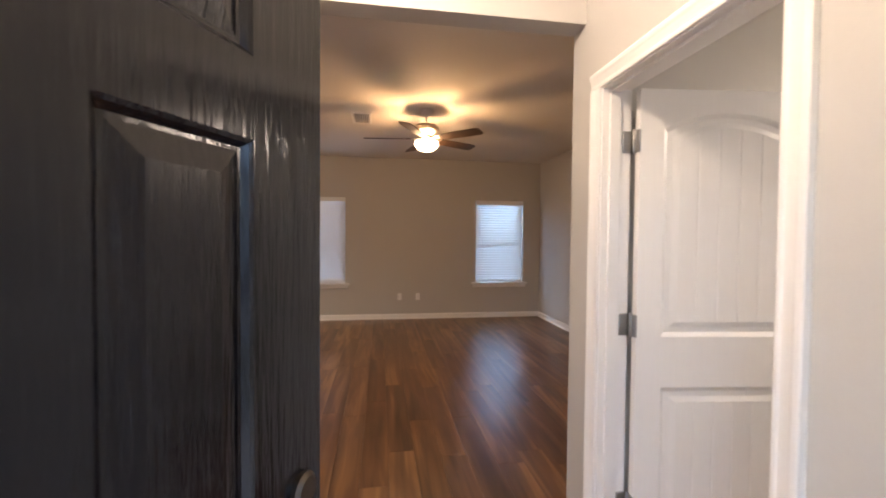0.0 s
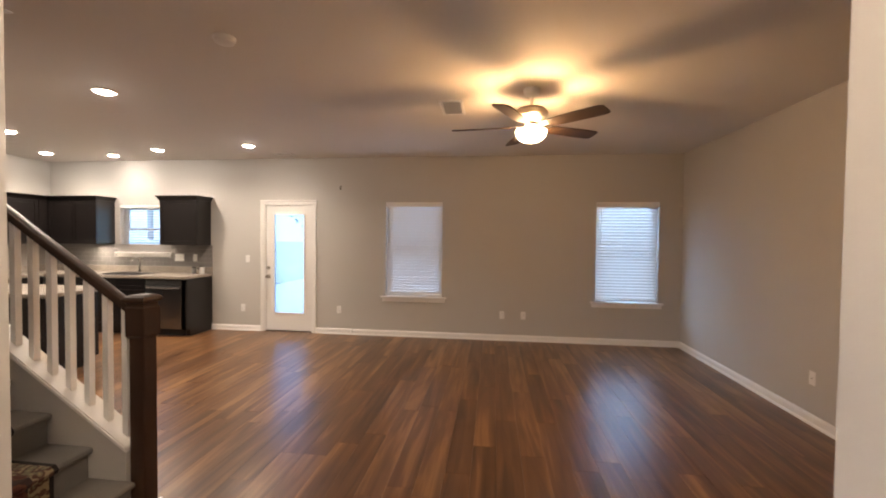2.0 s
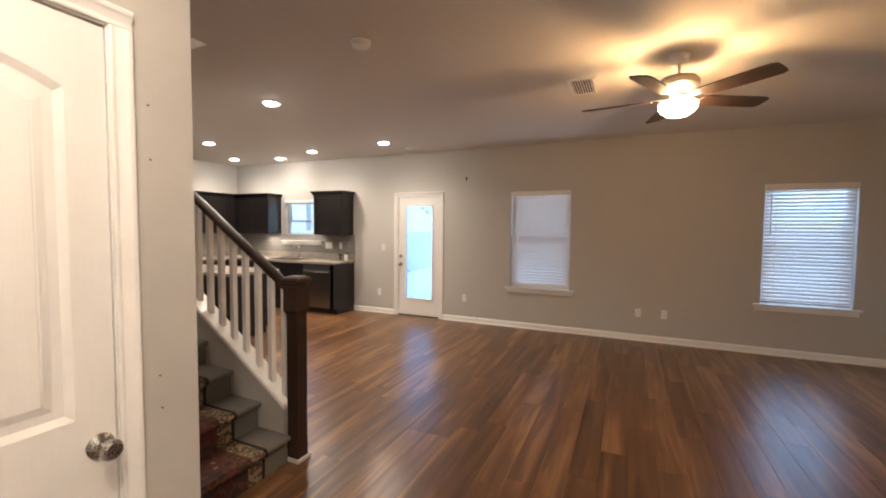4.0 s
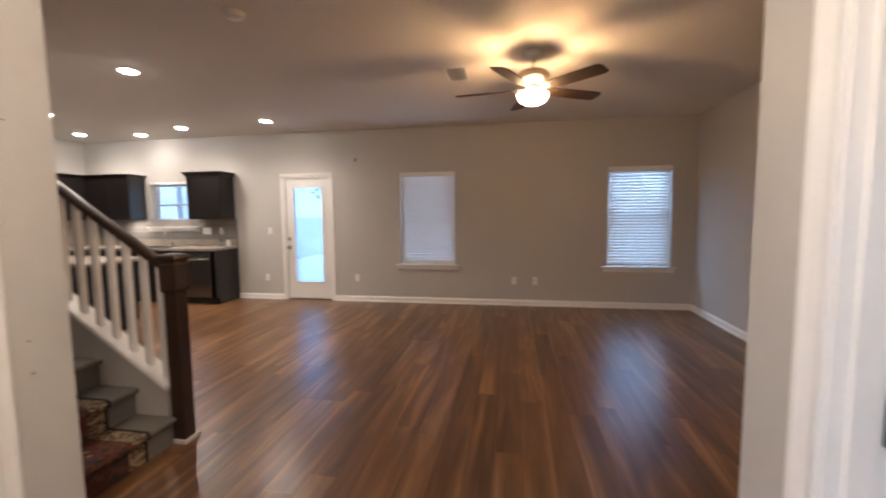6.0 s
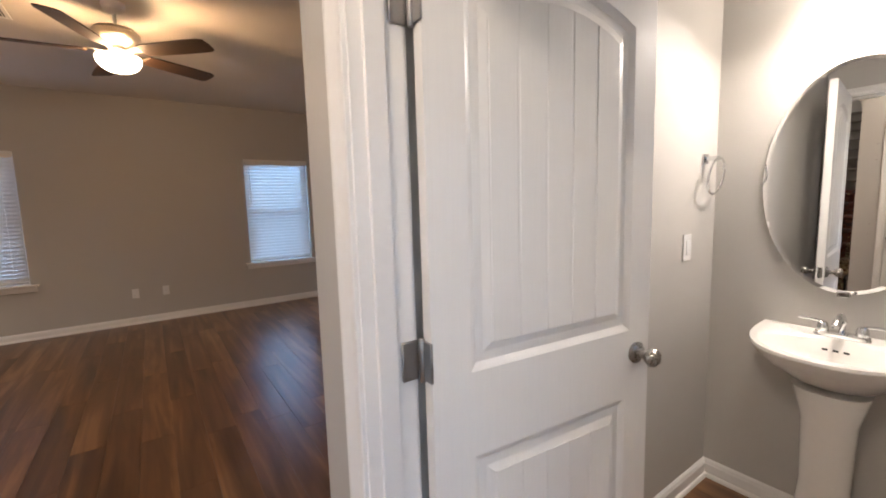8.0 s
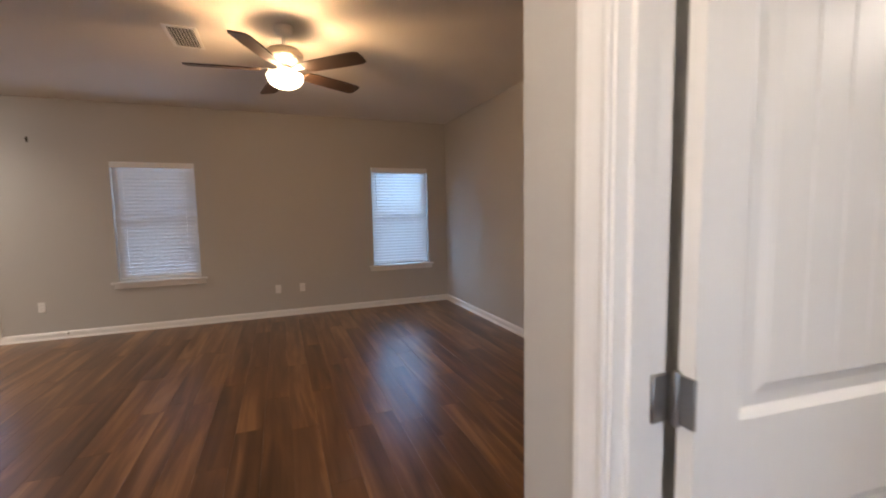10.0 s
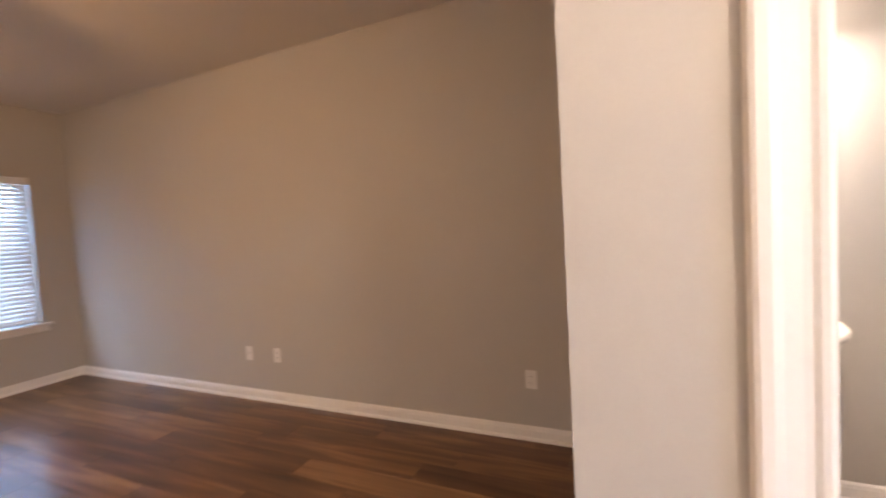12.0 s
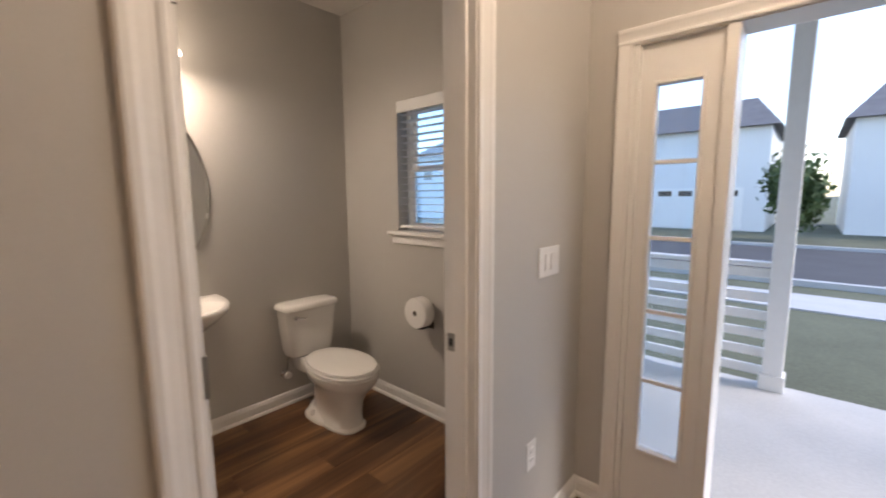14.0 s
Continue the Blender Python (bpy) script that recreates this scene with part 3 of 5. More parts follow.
def window(name, along, face, side, u0, u1, z0, z1, label):
    """A double-hung vinyl window set deep in the wall, with sill and apron. side: +1 or -1, towards the room."""
    w = thing(name, label, "window", kind="structure")
    back = face - side * 0.14

    def b(a, c, d0, d1, e, f, bevel=0.0):
        lo, hi = sorted((d0, d1))
        return (a, c, lo, hi, e, f) if along == "x" else (lo, hi, a, c, e, f)
    f0, f1 = back, back + side * 0.055
    fw = 0.035
    part("window_frame", boxes(b(u0, u0 + fw, f0, f1, z0, z1), b(u1 - fw, u1, f0, f1, z0, z1), b(u0 + fw, u1 - fw, f0, f1, z0, z0 + fw), b(u0 + fw, u1 - fw, f0, f1, z1 - fw, z1), bevel=0.002), VINYL, w)
    zm = (z0 + z1) / 2
    for za, zb, off in ((zm - 0.018, z1 - fw, 0.008), (z0 + fw, zm + 0.018, 0.030)):
        s0, s1 = back + side * off, back + side * (off + 0.022)
        sash = part("sash", boxes(b(u0 + fw, u0 + 0.068, s0, s1, za, zb), b(u1 - 0.068, u1 - fw, s0, s1, za, zb), b(u0 + 0.068, u1 - 0.068, s0, s1, za, za + 0.036), b(u0 + 0.068, u1 - 0.068, s0, s1, zb - 0.036, zb), bevel=0.002), VINYL, w)
        p = part("pane", boxes(b(u0 + 0.066, u1 - 0.066, back + side * (off + 0.009), back + side * (off + 0.013), za + 0.034, zb - 0.034)), PANE, sash)
        p.visible_shadow = False
    part("window_sill", boxes(b(u0 - 0.07, u1 + 0.07, face, face + side * 0.045, z0 - 0.004, z0 + 0.020), b(u0, u1, f1, face, z0 + 0.0005, z0 + 0.020), bevel=0.004), TRIM, w)
    part("apron", boxes(b(u0 - 0.05, u1 + 0.05, face, face + side * 0.016, z0 - 0.062, z0 - 0.005), bevel=0.004), TRIM, w)
    return w


window("window_1", "x", N, -1, *W1, 0.60, 2.07, "double-hung white vinyl window with painted sill and apron")
window("window_2", "x", N, -1, *W2, 0.60, 2.07, "double-hung white vinyl window with painted sill and apron")
window("window_3", "x", N, -1, *WK, 1.22, 2.02, "small white kitchen window above the sink")
window("window_4", "x", SB, 1, 1.635, 2.245, 1.165, 2.005, "small double-hung bathroom window with painted sill")


def blind(along_y, side, u0, u1, z0, z1, tilt, label, drop=1.0, skirt=0.075):
    """Horizontal blind with valance, slats, bottom rail, ladder cords and wand, hung inside a recess."""
    bl = thing("window_blind", label, "blind", group="window blinds")
    y = along_y
    part("valance", boxes((u0 + 0.004, u1 - 0.004, min(y, y + side * 0.014), max(y, y + side * 0.014), z1 - skirt, z1 - 0.003), bevel=0.003), VINYL, bl)
    part("head_rail", boxes((u0 + 0.012, u1 - 0.012, y - side * 0.002 - 0.024 - side * 0.024, y - side * 0.002 + 0.024 - side * 0.024, z1 - 0.045, z1 - 0.004)), VINYL, bl)
    yc = y - side * 0.026
    foot = z1 - (z1 - z0) * drop
    bm = bmesh.new()
    a0, a1 = u0 + 0.012, u1 - 0.012
    prof = [(-0.025, 0.0), (-0.012, 0.0032), (0.0, 0.0044), (0.012, 0.0032), (0.025, 0.0), (0.012, 0.0006), (0.0, 0.0018), (-0.012, 0.0006)]
    loft(bm, [[(a, p, q) for p, q in prof] for a in (a0, a1)])
    slat = finish("slat", bm, SLAT)
    z, pitch = z1 - 0.085, 0.0435
    k = 0
    while z > foot + 0.045:
        s = new("slat", slat)
        s.parent = bl
        s.matrix_local = pose(0, yc, z, tilt + 1.2 * math.sin(k * 2.3), 0, 0.0)
        z -= pitch
        k += 1
    part("bottom_rail", boxes((a0, a1, yc - 0.025, yc + 0.025, foot + 0.021, foot + 0.038), bevel=0.003), VINYL, bl)
    for u in (u0 + 0.12, u1 - 0.12):
        part("ladder_cord", boxes((u - 0.001, u + 0.001, yc + side * 0.0255, yc + side * 0.027, foot + 0.03, z1 - 0.05)), VINYL, bl)
    bm = bmesh.new()
    lathe(bm, [(0.004, z1 - 0.62), (0.0045, z1 - 0.60), (0.004, z1 - 0.07)], "z", (u0 + 0.07, y + side * 0.006, 0), 8)
    part("tilt_wand", bm, VINYL, bl)
    return bl


blind(N - 0.004 + 0.01, -1, *W1, 0.62, 2.07, -63, "white two-inch slat blind, lowered and closed")
blind(N - 0.004 + 0.01, -1, *W2, 0.62, 2.07, 60, "white two-inch slat blind, lowered with slats half open")
blind(N + 0.006, -1, *WK, 1.24, 2.02, 6, "white slat blind in the kitchen window, slats open", skirt=0.05)
blind(SB - 0.006, 1, 1.635, 2.245, 1.185, 2.005, 5, "white slat blind in the bathroom window, slats open")

# ---------------------------------------------------------------- staircase
RISE, RUN, X0, NST = 0.175, 0.2555, -1.655, 16
stairs = thing("staircase", "grey carpeted staircase with painted knee wall and white cap", "staircase", at=(X0, 2.42, 0))
SI = stairs.matrix_world.inverted()


def rounded_step(x, z0, z1, run, y0, y1):
    """Carpeted tread with a rolled nosing; profile across x and z."""
    bm = bmesh.new()
    prof = [(x, z0), (x - 0.004, z1 - 0.045), (x + 0.022, z1 - 0.034), (x + 0.030, z1 - 0.018), (x + 0.024, z1 - 0.004), (x + 0.008, z1), (x - run - 0.03, z1), (x - run - 0.03, z0)]
    loft(bm, [[(px, y, pz) for px, pz in prof] for y in (y0, y1)])
    return bm


for i in range(NST):
    sx = X0 - 0.03 - i * RUN
    part("step", rounded_step(sx, max(0.0, (i - 1) * RISE), (i + 1) * RISE, RUN, 1.886, 2.948), CARPET, stairs, smooth=True, m=SI)


def cap_z(x):
    return 0.345 + (-1.715 - x) * 0.683


# sloped knee wall beside the flight
KW0, KW1 = 2.95, 3.06
bm = bmesh.new()
prof = [(-1.715, 0.0), (-1.715, cap_z(-1.715)), (-5.25, cap_z(-5.25)), (-5.25, 0.0)]
loft(bm, [[(x, y, z) for x, z in prof] for y in (KW0, KW1)])
part("knee_wall", bm, WALL, stairs, m=SI)
bm = bmesh.new()
prof = [(-1.700, cap_z(-1.700)), (-1.700, cap_z(-1.700) + 0.034), (-5.25, cap_z(-5.25) + 0.034), (-5.25, cap_z(-5.25))]
loft(bm, [[(x, y, z) for x, z in prof] for y in (KW0 - 0.018, KW1 + 0.018)])
bmesh.ops.bevel(bm, geom=bm.edges[:], offset=0.006, segments=2, affect="EDGES")
part("knee_wall_cap", bm, TRIM, stairs, "white painted sloping cap", m=SI)

rail = thing("stair_railing", "dark-stained handrail and newel post with white square balusters", "railing", at=(-1.655, 3.005, 0))
RI = rail.matrix_world.inverted()
bm = bmesh.new()
NX, NY = -1.655, 3.005


def square(h, z):
    return [(NX - h, NY - h, z), (NX + h, NY - h, z), (NX + h, NY + h, z), (NX - h, NY + h, z)]


loft(bm, [square(0.045, 0.0), square(0.045, 0.955), square(0.049, 0.962), square(0.058, 0.975), square(0.058, 1.125), square(0.050, 1.135), square(0.050, 1.150),
          square(0.064, 1.158), square(0.066, 1.172), square(0.060, 1.185), square(0.040, 1.196)])
bmesh.ops.bevel(bm, geom=[e for e in bm.edges if abs(e.verts[0].co.z - e.verts[1].co.z) > 0.05], offset=0.004, segments=2, affect="EDGES")
part("newel_post", bm, DARKW, rail, m=RI)
part("newel_shoe", boxes((NX - 0.060, NX + 0.060, NY - 0.060, NY - 0.046, 0, 0.026), (NX + 0.046, NX + 0.060, NY - 0.046, NY + 0.060, 0, 0.026), bevel=0.004), TRIM, rail, "white shoe moulding", m=RI)
bm = bmesh.new()
hand = [(-0.030, -0.058), (0.030, -0.058), (0.033, -0.030), (0.030, -0.012), (0.018, -0.002), (-0.018, -0.002), (-0.030, -0.012), (-0.033, -0.030)]


def rail_z(x):
    return 1.135 + (-1.700 - x) * 0.676


loft(bm, [[(x, NY + p, rail_z(x) + q) for p, q in hand] for x in (-1.700, -4.05)])
part("handrail", bm, DARKW, rail, smooth=True, m=RI)
k = 0
bx = -1.755
while bx > -4.0:
    zb, zt = cap_z(bx) + 0.034, rail_z(bx) - 0.05
    bm = bmesh.new()
    h = 0.017
    loft(bm, [[(bx - h, NY - h, zb - 0.01), (bx + h, NY - h, zb - 0.03), (bx + h, NY + h, zb - 0.03), (bx - h, NY + h, zb - 0.01)],
              [(bx - h, NY - h, zt + h * 0.68), (bx + h, NY - h, zt - h * 0.68), (bx + h, NY + h, zt - h * 0.68), (bx - h, NY + h, zt + h * 0.68)]])
    part("baluster", bm, TRIM, rail, "white square baluster", m=RI)
    bx -= 0.118

# patterned runner over the lower treads
runner = thing("stair_runner", "patterned dark red and ochre woven runner with black binding", "runner", at=(-1.9, 2.48, 0.17))
UI = runner.matrix_world.inverted()


def drape(y0, y1, lift, steps):
    """A strip that follows treads and risers."""
    line = []
    for i in range(steps):
        sx, z1 = X0 - 0.03 - i * RUN, (i + 1) * RISE
        zb = 0.004 if i == 0 else i * RISE + lift
        line += [(sx + lift, zb), (sx + lift, z1 - 0.05), (sx + 0.024 + lift, z1 - 0.034), (sx + 0.031 + lift, z1 - 0.014), (sx + 0.022, z1 + lift), (sx - RUN + lift + 0.002, z1 + lift)]
    bm = bmesh.new()
    rows = []
    for y in (y0, y1):
        rows.append([bm.verts.new((x, y, z)) for x, z in line] + [])
    for a, b, c, d in zip(rows[0], rows[0][1:], rows[1][1:], rows[1]):
        bm.faces.new((a, b, c, d))
    bmesh.ops.recalc_face_normals(bm, faces=bm.faces[:])
    bmesh.ops.solidify(bm, geom=bm.faces[:], thickness=0.004)
    return bm


part("runner_field", drape(2.18, 2.64, 0.009, 8), RUG, runner, m=UI)
for b0, b1, e0, e1 in ((2.64, 2.735, 2.735, 2.757), (2.085, 2.18, 2.063, 2.085)):
    part("border_band", drape(b0, b1, 0.0092, 8), RUGE, runner, "ochre and olive floral border", m=UI)
    part("binding", drape(e0, e1, 0.0095, 8), RUGB, runner, "black bound edge", m=UI)

# ---------------------------------------------------------------- ceiling fan and ceiling fittings
fan = thing("ceiling_fan", "five-blade ceiling fan, brushed metal body, dark blades, lit glass bowl", "ceiling fan", at=(FAN[0], FAN[1], TOP))
part("canopy", lathe(bmesh.new(), [(0.066, 0.0), (0.068, -0.012), (0.058, -0.045), (0.030, -0.062), (0.016, -0.066)], "z"), PLASTIC, fan, smooth=True)
part("downrod", lathe(bmesh.new(), [(0.011, -0.060), (0.011, -0.150)], "z", n=12), PLASTIC, fan, smooth=True)
part("motor_housing", lathe(bmesh.new(), [(0.014, -0.140), (0.045, -0.150), (0.110, -0.163), (0.134, -0.188), (0.134, -0.222), (0.105, -0.250), (0.055, -0.262), (0.040, -0.275)], "z"), GLAREMETAL, fan, smooth=True)
part("light_fitter", lathe(bmesh.new(), [(0.036, -0.270), (0.050, -0.280), (0.050, -0.298), (0.030, -0.306)], "z"), GLAREMETAL, fan, smooth=True)
bowl = part("glass_bowl", lathe(bmesh.new(), [(0.124, -0.338), (0.128, -0.347), (0.123, -0.376), (0.103, -0.405), (0.068, -0.427), (0.030, -0.437), (0.004, -0.440)], "z", n=32, caps=False), BOWL, fan, "lit frosted glass bowl", smooth=True)
bowl.visible_shadow = False
part("finial", lathe(bmesh.new(), [(0.004, -0.432), (0.012, -0.438), (0.012, -0.448), (0.004, -0.454)], "z", n=12), PLASTIC, fan, smooth=True)
BL0 = 29.5
for k in range(5):
    bm = bmesh.new()
    out = [(0.17, -0.050), (0.22, -0.062), (0.45, -0.070), (0.62, -0.070), (0.655, -0.055), (0.66, 0.0), (0.655, 0.055), (0.62, 0.070), (0.45, 0.070), (0.22, 0.062), (0.17, 0.050)]
    loft(bm, [[(x, y, z) for x, y in out] for z in (-0.004, 0.004)])
    blade = part("blade", bm, BLADE, fan, m=pose(0, 0, -0.308, 0, 0, BL0 - 360 / 5 * k) @ pose(0, 0, 0, -12, 0, 0))
    part("blade_iron", boxes((0.075, 0.115, -0.014, 0.014, -0.002, 0.006), (0.11, 0.215, -0.024, 0.024, 0.004, 0.009), bevel=0.002), NICKEL, blade)

for cx, cy in CANS:
    can = thing("recessed_light", "round white recessed ceiling downlight, switched on", "downlight", group="kitchen downlights", at=(cx, cy, TOP))
    part("trim_ring", lathe(bmesh.new(), [(0.062, -0.001), (0.092, -0.001), (0.094, -0.005), (0.088, -0.009), (0.066, -0.006)], "z", caps=False), PLASTIC, can, smooth=True)
    lens = part("lens", lathe(bmesh.new(), [(0.066, -0.002), (0.065, -0.008), (0.055, -0.014), (0.030, -0.019), (0.001, -0.020)], "z", caps=False), CANGLOW, can, "glowing lens")
    lens.visible_shadow = False


def vent(name, x0, x1, y0, y1, slats, label, across="x"):
    v = thing(name, label, "vent", at=((x0 + x1) / 2, (y0 + y1) / 2, TOP))
    w, d = (x1 - x0) / 2, (y1 - y0) / 2
    part("backing", boxes((-w + 0.012, w - 0.012, -d + 0.012, d - 0.012, -0.004, -0.001)), SLOT, v)
    part("frame", boxes((-w, -w + 0.026, -d, d, -0.010, -0.0005), (w - 0.026, w, -d, d, -0.010, -0.0005), (-w + 0.026, w - 0.026, -d, -d + 0.026, -0.010, -0.0005), (-w + 0.026, w - 0.026, d - 0.026, d, -0.010, -0.0005), bevel=0.002), PLASTIC, v)
    for k in range(slats):
        u = (k + 0.5) / slats * 2 - 1
        if across == "x":
            bm = boxes((-w + 0.026, w - 0.026, -0.007, 0.007, -0.001, 0.001))
            m = pose(0, u * (d - 0.026), -0.009, 35, 0, 0)
        else:
            bm = boxes((-0.007, 0.007, -d + 0.026, d - 0.026, -0.001, 0.001))
            m = pose(u * (w - 0.026), 0, -0.009, 0, 35, 0)
        part("slat", bm, PLASTIC, v, m=m)
    return v


vent("ceiling_vent", -0.24, -0.02, 4.64, 5.05, 8, "white slotted ceiling air vent", "y")
vent("ceiling_register", -2.98, -2.70, 6.72, 6.88, 5, "small white ceiling register")
sm = thing("smoke_detector", "round white ceiling smoke detector", "smoke detector", at=(-1.41, 3.36, TOP))
part("base", lathe(bmesh.new(), [(0.068, 0.0), (0.068, -0.010), (0.064, -0.012)], "z"), PLASTIC, sm, smooth=True)
part("cover", lathe(bmesh.new(), [(0.060, -0.011), (0.058, -0.030), (0.044, -0.038), (0.002, -0.040)], "z"), PLASTIC, sm, smooth=True)

fl = thing("foyer_light", "flush round white ceiling light in the foyer, switched on", "ceiling light", at=(-0.02, 0.95, TOP))
part("base_ring", lathe(bmesh.new(), [(0.150, 0.0), (0.155, -0.010), (0.150, -0.028), (0.140, -0.030)], "z"), NICKEL, fl, smooth=True)
dome = part("glass_dome", lathe(bmesh.new(), [(0.142, -0.030), (0.138, -0.060), (0.110, -0.095), (0.060, -0.115), (0.004, -0.120)], "z", caps=False), VANGLOW, fl, "lit opal glass dome", smooth=True)
dome.visible_shadow = False

# ---------------------------------------------------------------- wall plates


def plate(kind, along, face, side, u, z, gang=1):
    """Outlet, switch or blank plate. side: the way out of the wall."""
    names = {"outlet": ("wall_outlet", "white duplex wall outlet", "outlet"), "switch": ("light_switch", "white rocker light switch", "light switch"), "cover": ("cable_plate", "white blank cable wall plate", "wall plate")}
    n, label, cat = names[kind]
    turn = {("x", 1): 180, ("x", -1): 0, ("y", -1): -90, ("y", 1): 90}[(along, side)]
    at = (u, face, z) if along == "x" else (face, u, z)
    p = thing(n, label, cat, group="wall plates", at=at, turn=turn)
    w = 0.035 * gang + (0.011 if gang > 1 else 0)
    part("plate", boxes((-w, w, -0.006, -0.0005, -0.058, 0.058), bevel=0.003), PLASTIC, p)
    for g in range(gang):
        gx = (g - (gang - 1) / 2) * 0.046
        if kind == "switch":
            part("rocker", boxes((gx - 0.016, gx + 0.016, -0.010, -0.005, -0.032, 0.032), bevel=0.002), PLASTIC, p)
        elif kind == "outlet":
            for s in (-1, 1):
                sock = part("socket", boxes((gx - 0.016, gx + 0.016, -0.008, -0.005, s * 0.020 - 0.013, s * 0.020 + 0.013), bevel=0.002), PLASTIC, p)
                part("slot", boxes((gx - 0.008, gx - 0.006, -0.0086, -0.0078, s * 0.020 - 0.004, s * 0.020 + 0.006), (gx + 0.006, gx + 0.008, -0.0086, -0.0078, s * 0.020 - 0.003, s * 0.020 + 0.005)), SLOT, sock)
        else:
            part("connector", lathe(bmesh.new(), [(0.006, -0.005), (0.005, -0.012), (0.001, -0.012)], "y", n=10), NICKEL, p)
    return p


plate("outlet", "x", N, -1, 0.414, 0.382)
plate("cover", "x", N, -1, 0.728, 0.383)
plate("outlet", "x", N, -1, -2.12, 0.385)
plate("outlet", "x", N, -1, -3.73, 0.37)
plate("switch", "x", N, -1, -3.65, 1.16)
plate("cover", "y", E, -1, 4.701, 0.387)
plate("outlet", "y", E, -1, 4.396, 0.39)
plate("outlet", "y", E, -1, 2.344, 0.381)
plate("switch", "y", E, -1, 1.925, 1.57)
plate("switch", "y", 0.975, -1, 0.39, 1.155, 2)
plate("outlet", "y", 0.975, -1, 0.50, 0.40)
plate("switch", "x", NB, -1, 2.545, 1.17)
plate("outlet", "x", N - 0.012, -1, -4.84, 1.16, 2)
plate("outlet", "x", N - 0.012, -1, -4.56, 1.16)
stop = thing("door_stop", "white-tipped spring door stop on the baseboard", "door stop", at=(-1.90, N - 0.014, 0.06))
part("spring", lathe(bmesh.new(), [(0.012, 0.0), (0.012, -0.004), (0.006, -0.006), (0.0055, -0.060)], "y", n=12), NICKEL, stop, smooth=True)
part("tip", lathe(bmesh.new(), [(0.006, -0.060), (0.009, -0.062), (0.009, -0.074), (0.004, -0.077)], "y", n=12), PLASTIC, stop, smooth=True)
for ny, nz in ((1.752, 1.855), (1.754, 1.70), (1.766, 1.06), (1.770, 0.96)):
    nail = thing("wall_nail", "small dark steel nail in the foyer wall", "nail", group="nails in the foyer wall", at=(-1.0, ny, nz))
    part("head", lathe(bmesh.new(), [(0.001, 0.0), (0.0025, 0.001), (0.0028, 0.004), (0.001, 0.005)], "x", n=8), BRONZE, nail, smooth=True)
hook = thing("wall_hook", "small dark metal wall hook", "hook", at=(-2.10, N, 2.29))
part("back_plate", boxes((-0.010, 0.010, -0.004, -0.0005, -0.030, 0.030), bevel=0.0015), BRONZE, hook)
part("prong", tube(bmesh.new(), [(0, -0.003, 0.0), (0, -0.022, -0.010), (0, -0.030, 0.0), (0, -0.032, 0.012)], 0.004, 8), BRONZE, hook, smooth=True)

# ---------------------------------------------------------------- kitchen


def shaker(parent, x0, x1, z0, z1, y, name="cabinet_door", handle=None):
    """A framed front facing -y, at depth y."""
    f = 0.055
    d = part(name, boxes((x0, x0 + f, y - 0.02, y, z0, z1), (x1 - f, x1, y - 0.02, y, z0, z1), (x0 + f, x1 - f, y - 0.02, y, z0, z0 + f), (x0 + f, x1 - f, y - 0.02, y, z1 - f, z1), (x0 + f, x1 - f, y - 0.011, y, z0 + f, z1 - f), bevel=0.0015), CAB, parent)
    return d


def upper_cabinet(x0, x1, turn=0, at=(0, 0, 0), doors=1, z0=1.37, z1=2.09):
    """Wall cabinet against y=0 facing -y."""
    c = thing("wall_cabinet", "dark espresso wall cabinet with crown moulding", "cabinet", group="kitchen wall cabinets", at=at, turn=turn)
    part("body", boxes((x0, x1, -0.31, -0.001, z0, z1), bevel=0.001), CAB, c)
    w = (x1 - x0) / doors
    for k in range(doors):
        shaker(c, x0 + k * w + 0.004, x0 + (k + 1) * w - 0.004, z0 + 0.006, z1 - 0.02, -0.311)
    bm = bmesh.new()
    prof = [(0.0, z1 - 0.02), (0.010, z1 - 0.015), (0.016, z1 + 0.010), (0.036, z1 + 0.034), (0.042, z1 + 0.050)]
    loft(bm, [[(x0 - g, -0.332 - g, z), (x1 + g, -0.332 - g, z), (x1 + g, -0.001, z), (x0 - g, -0.001, z)] for g, z in prof])
    part("crown", bm, CAB, c)
    return c


def base_cabinet(x0, x1, turn=0, at=(0, 0, 0), doors=1, drawer=True, label="dark espresso base cabinet"):
    c = thing("base_cabinet", label, "cabinet", group="kitchen base cabinets", at=at, turn=turn)
    part("body", boxes((x0, x1, -0.57, -0.001, 0.10, 0.868), bevel=0.001), CAB, c)
    part("toe_kick", boxes((x0, x1, -0.50, -0.02, 0.001, 0.10)), CAB, c)
    w = (x1 - x0) / doors
    for k in range(doors):
        a, b = x0 + k * w + 0.004, x0 + (k + 1) * w - 0.004
        if drawer:
            shaker(c, a, b, 0.70, 0.855, -0.571, "drawer_front")
        shaker(c, a, b, 0.115, 0.69 if drawer else 0.855, -0.571)
    return c


XW = -7.25
upper_cabinet(-4.92, -4.29, at=(0, N, 0))
upper_cabinet(-6.90, -6.03, at=(0, N, 0), doors=2)
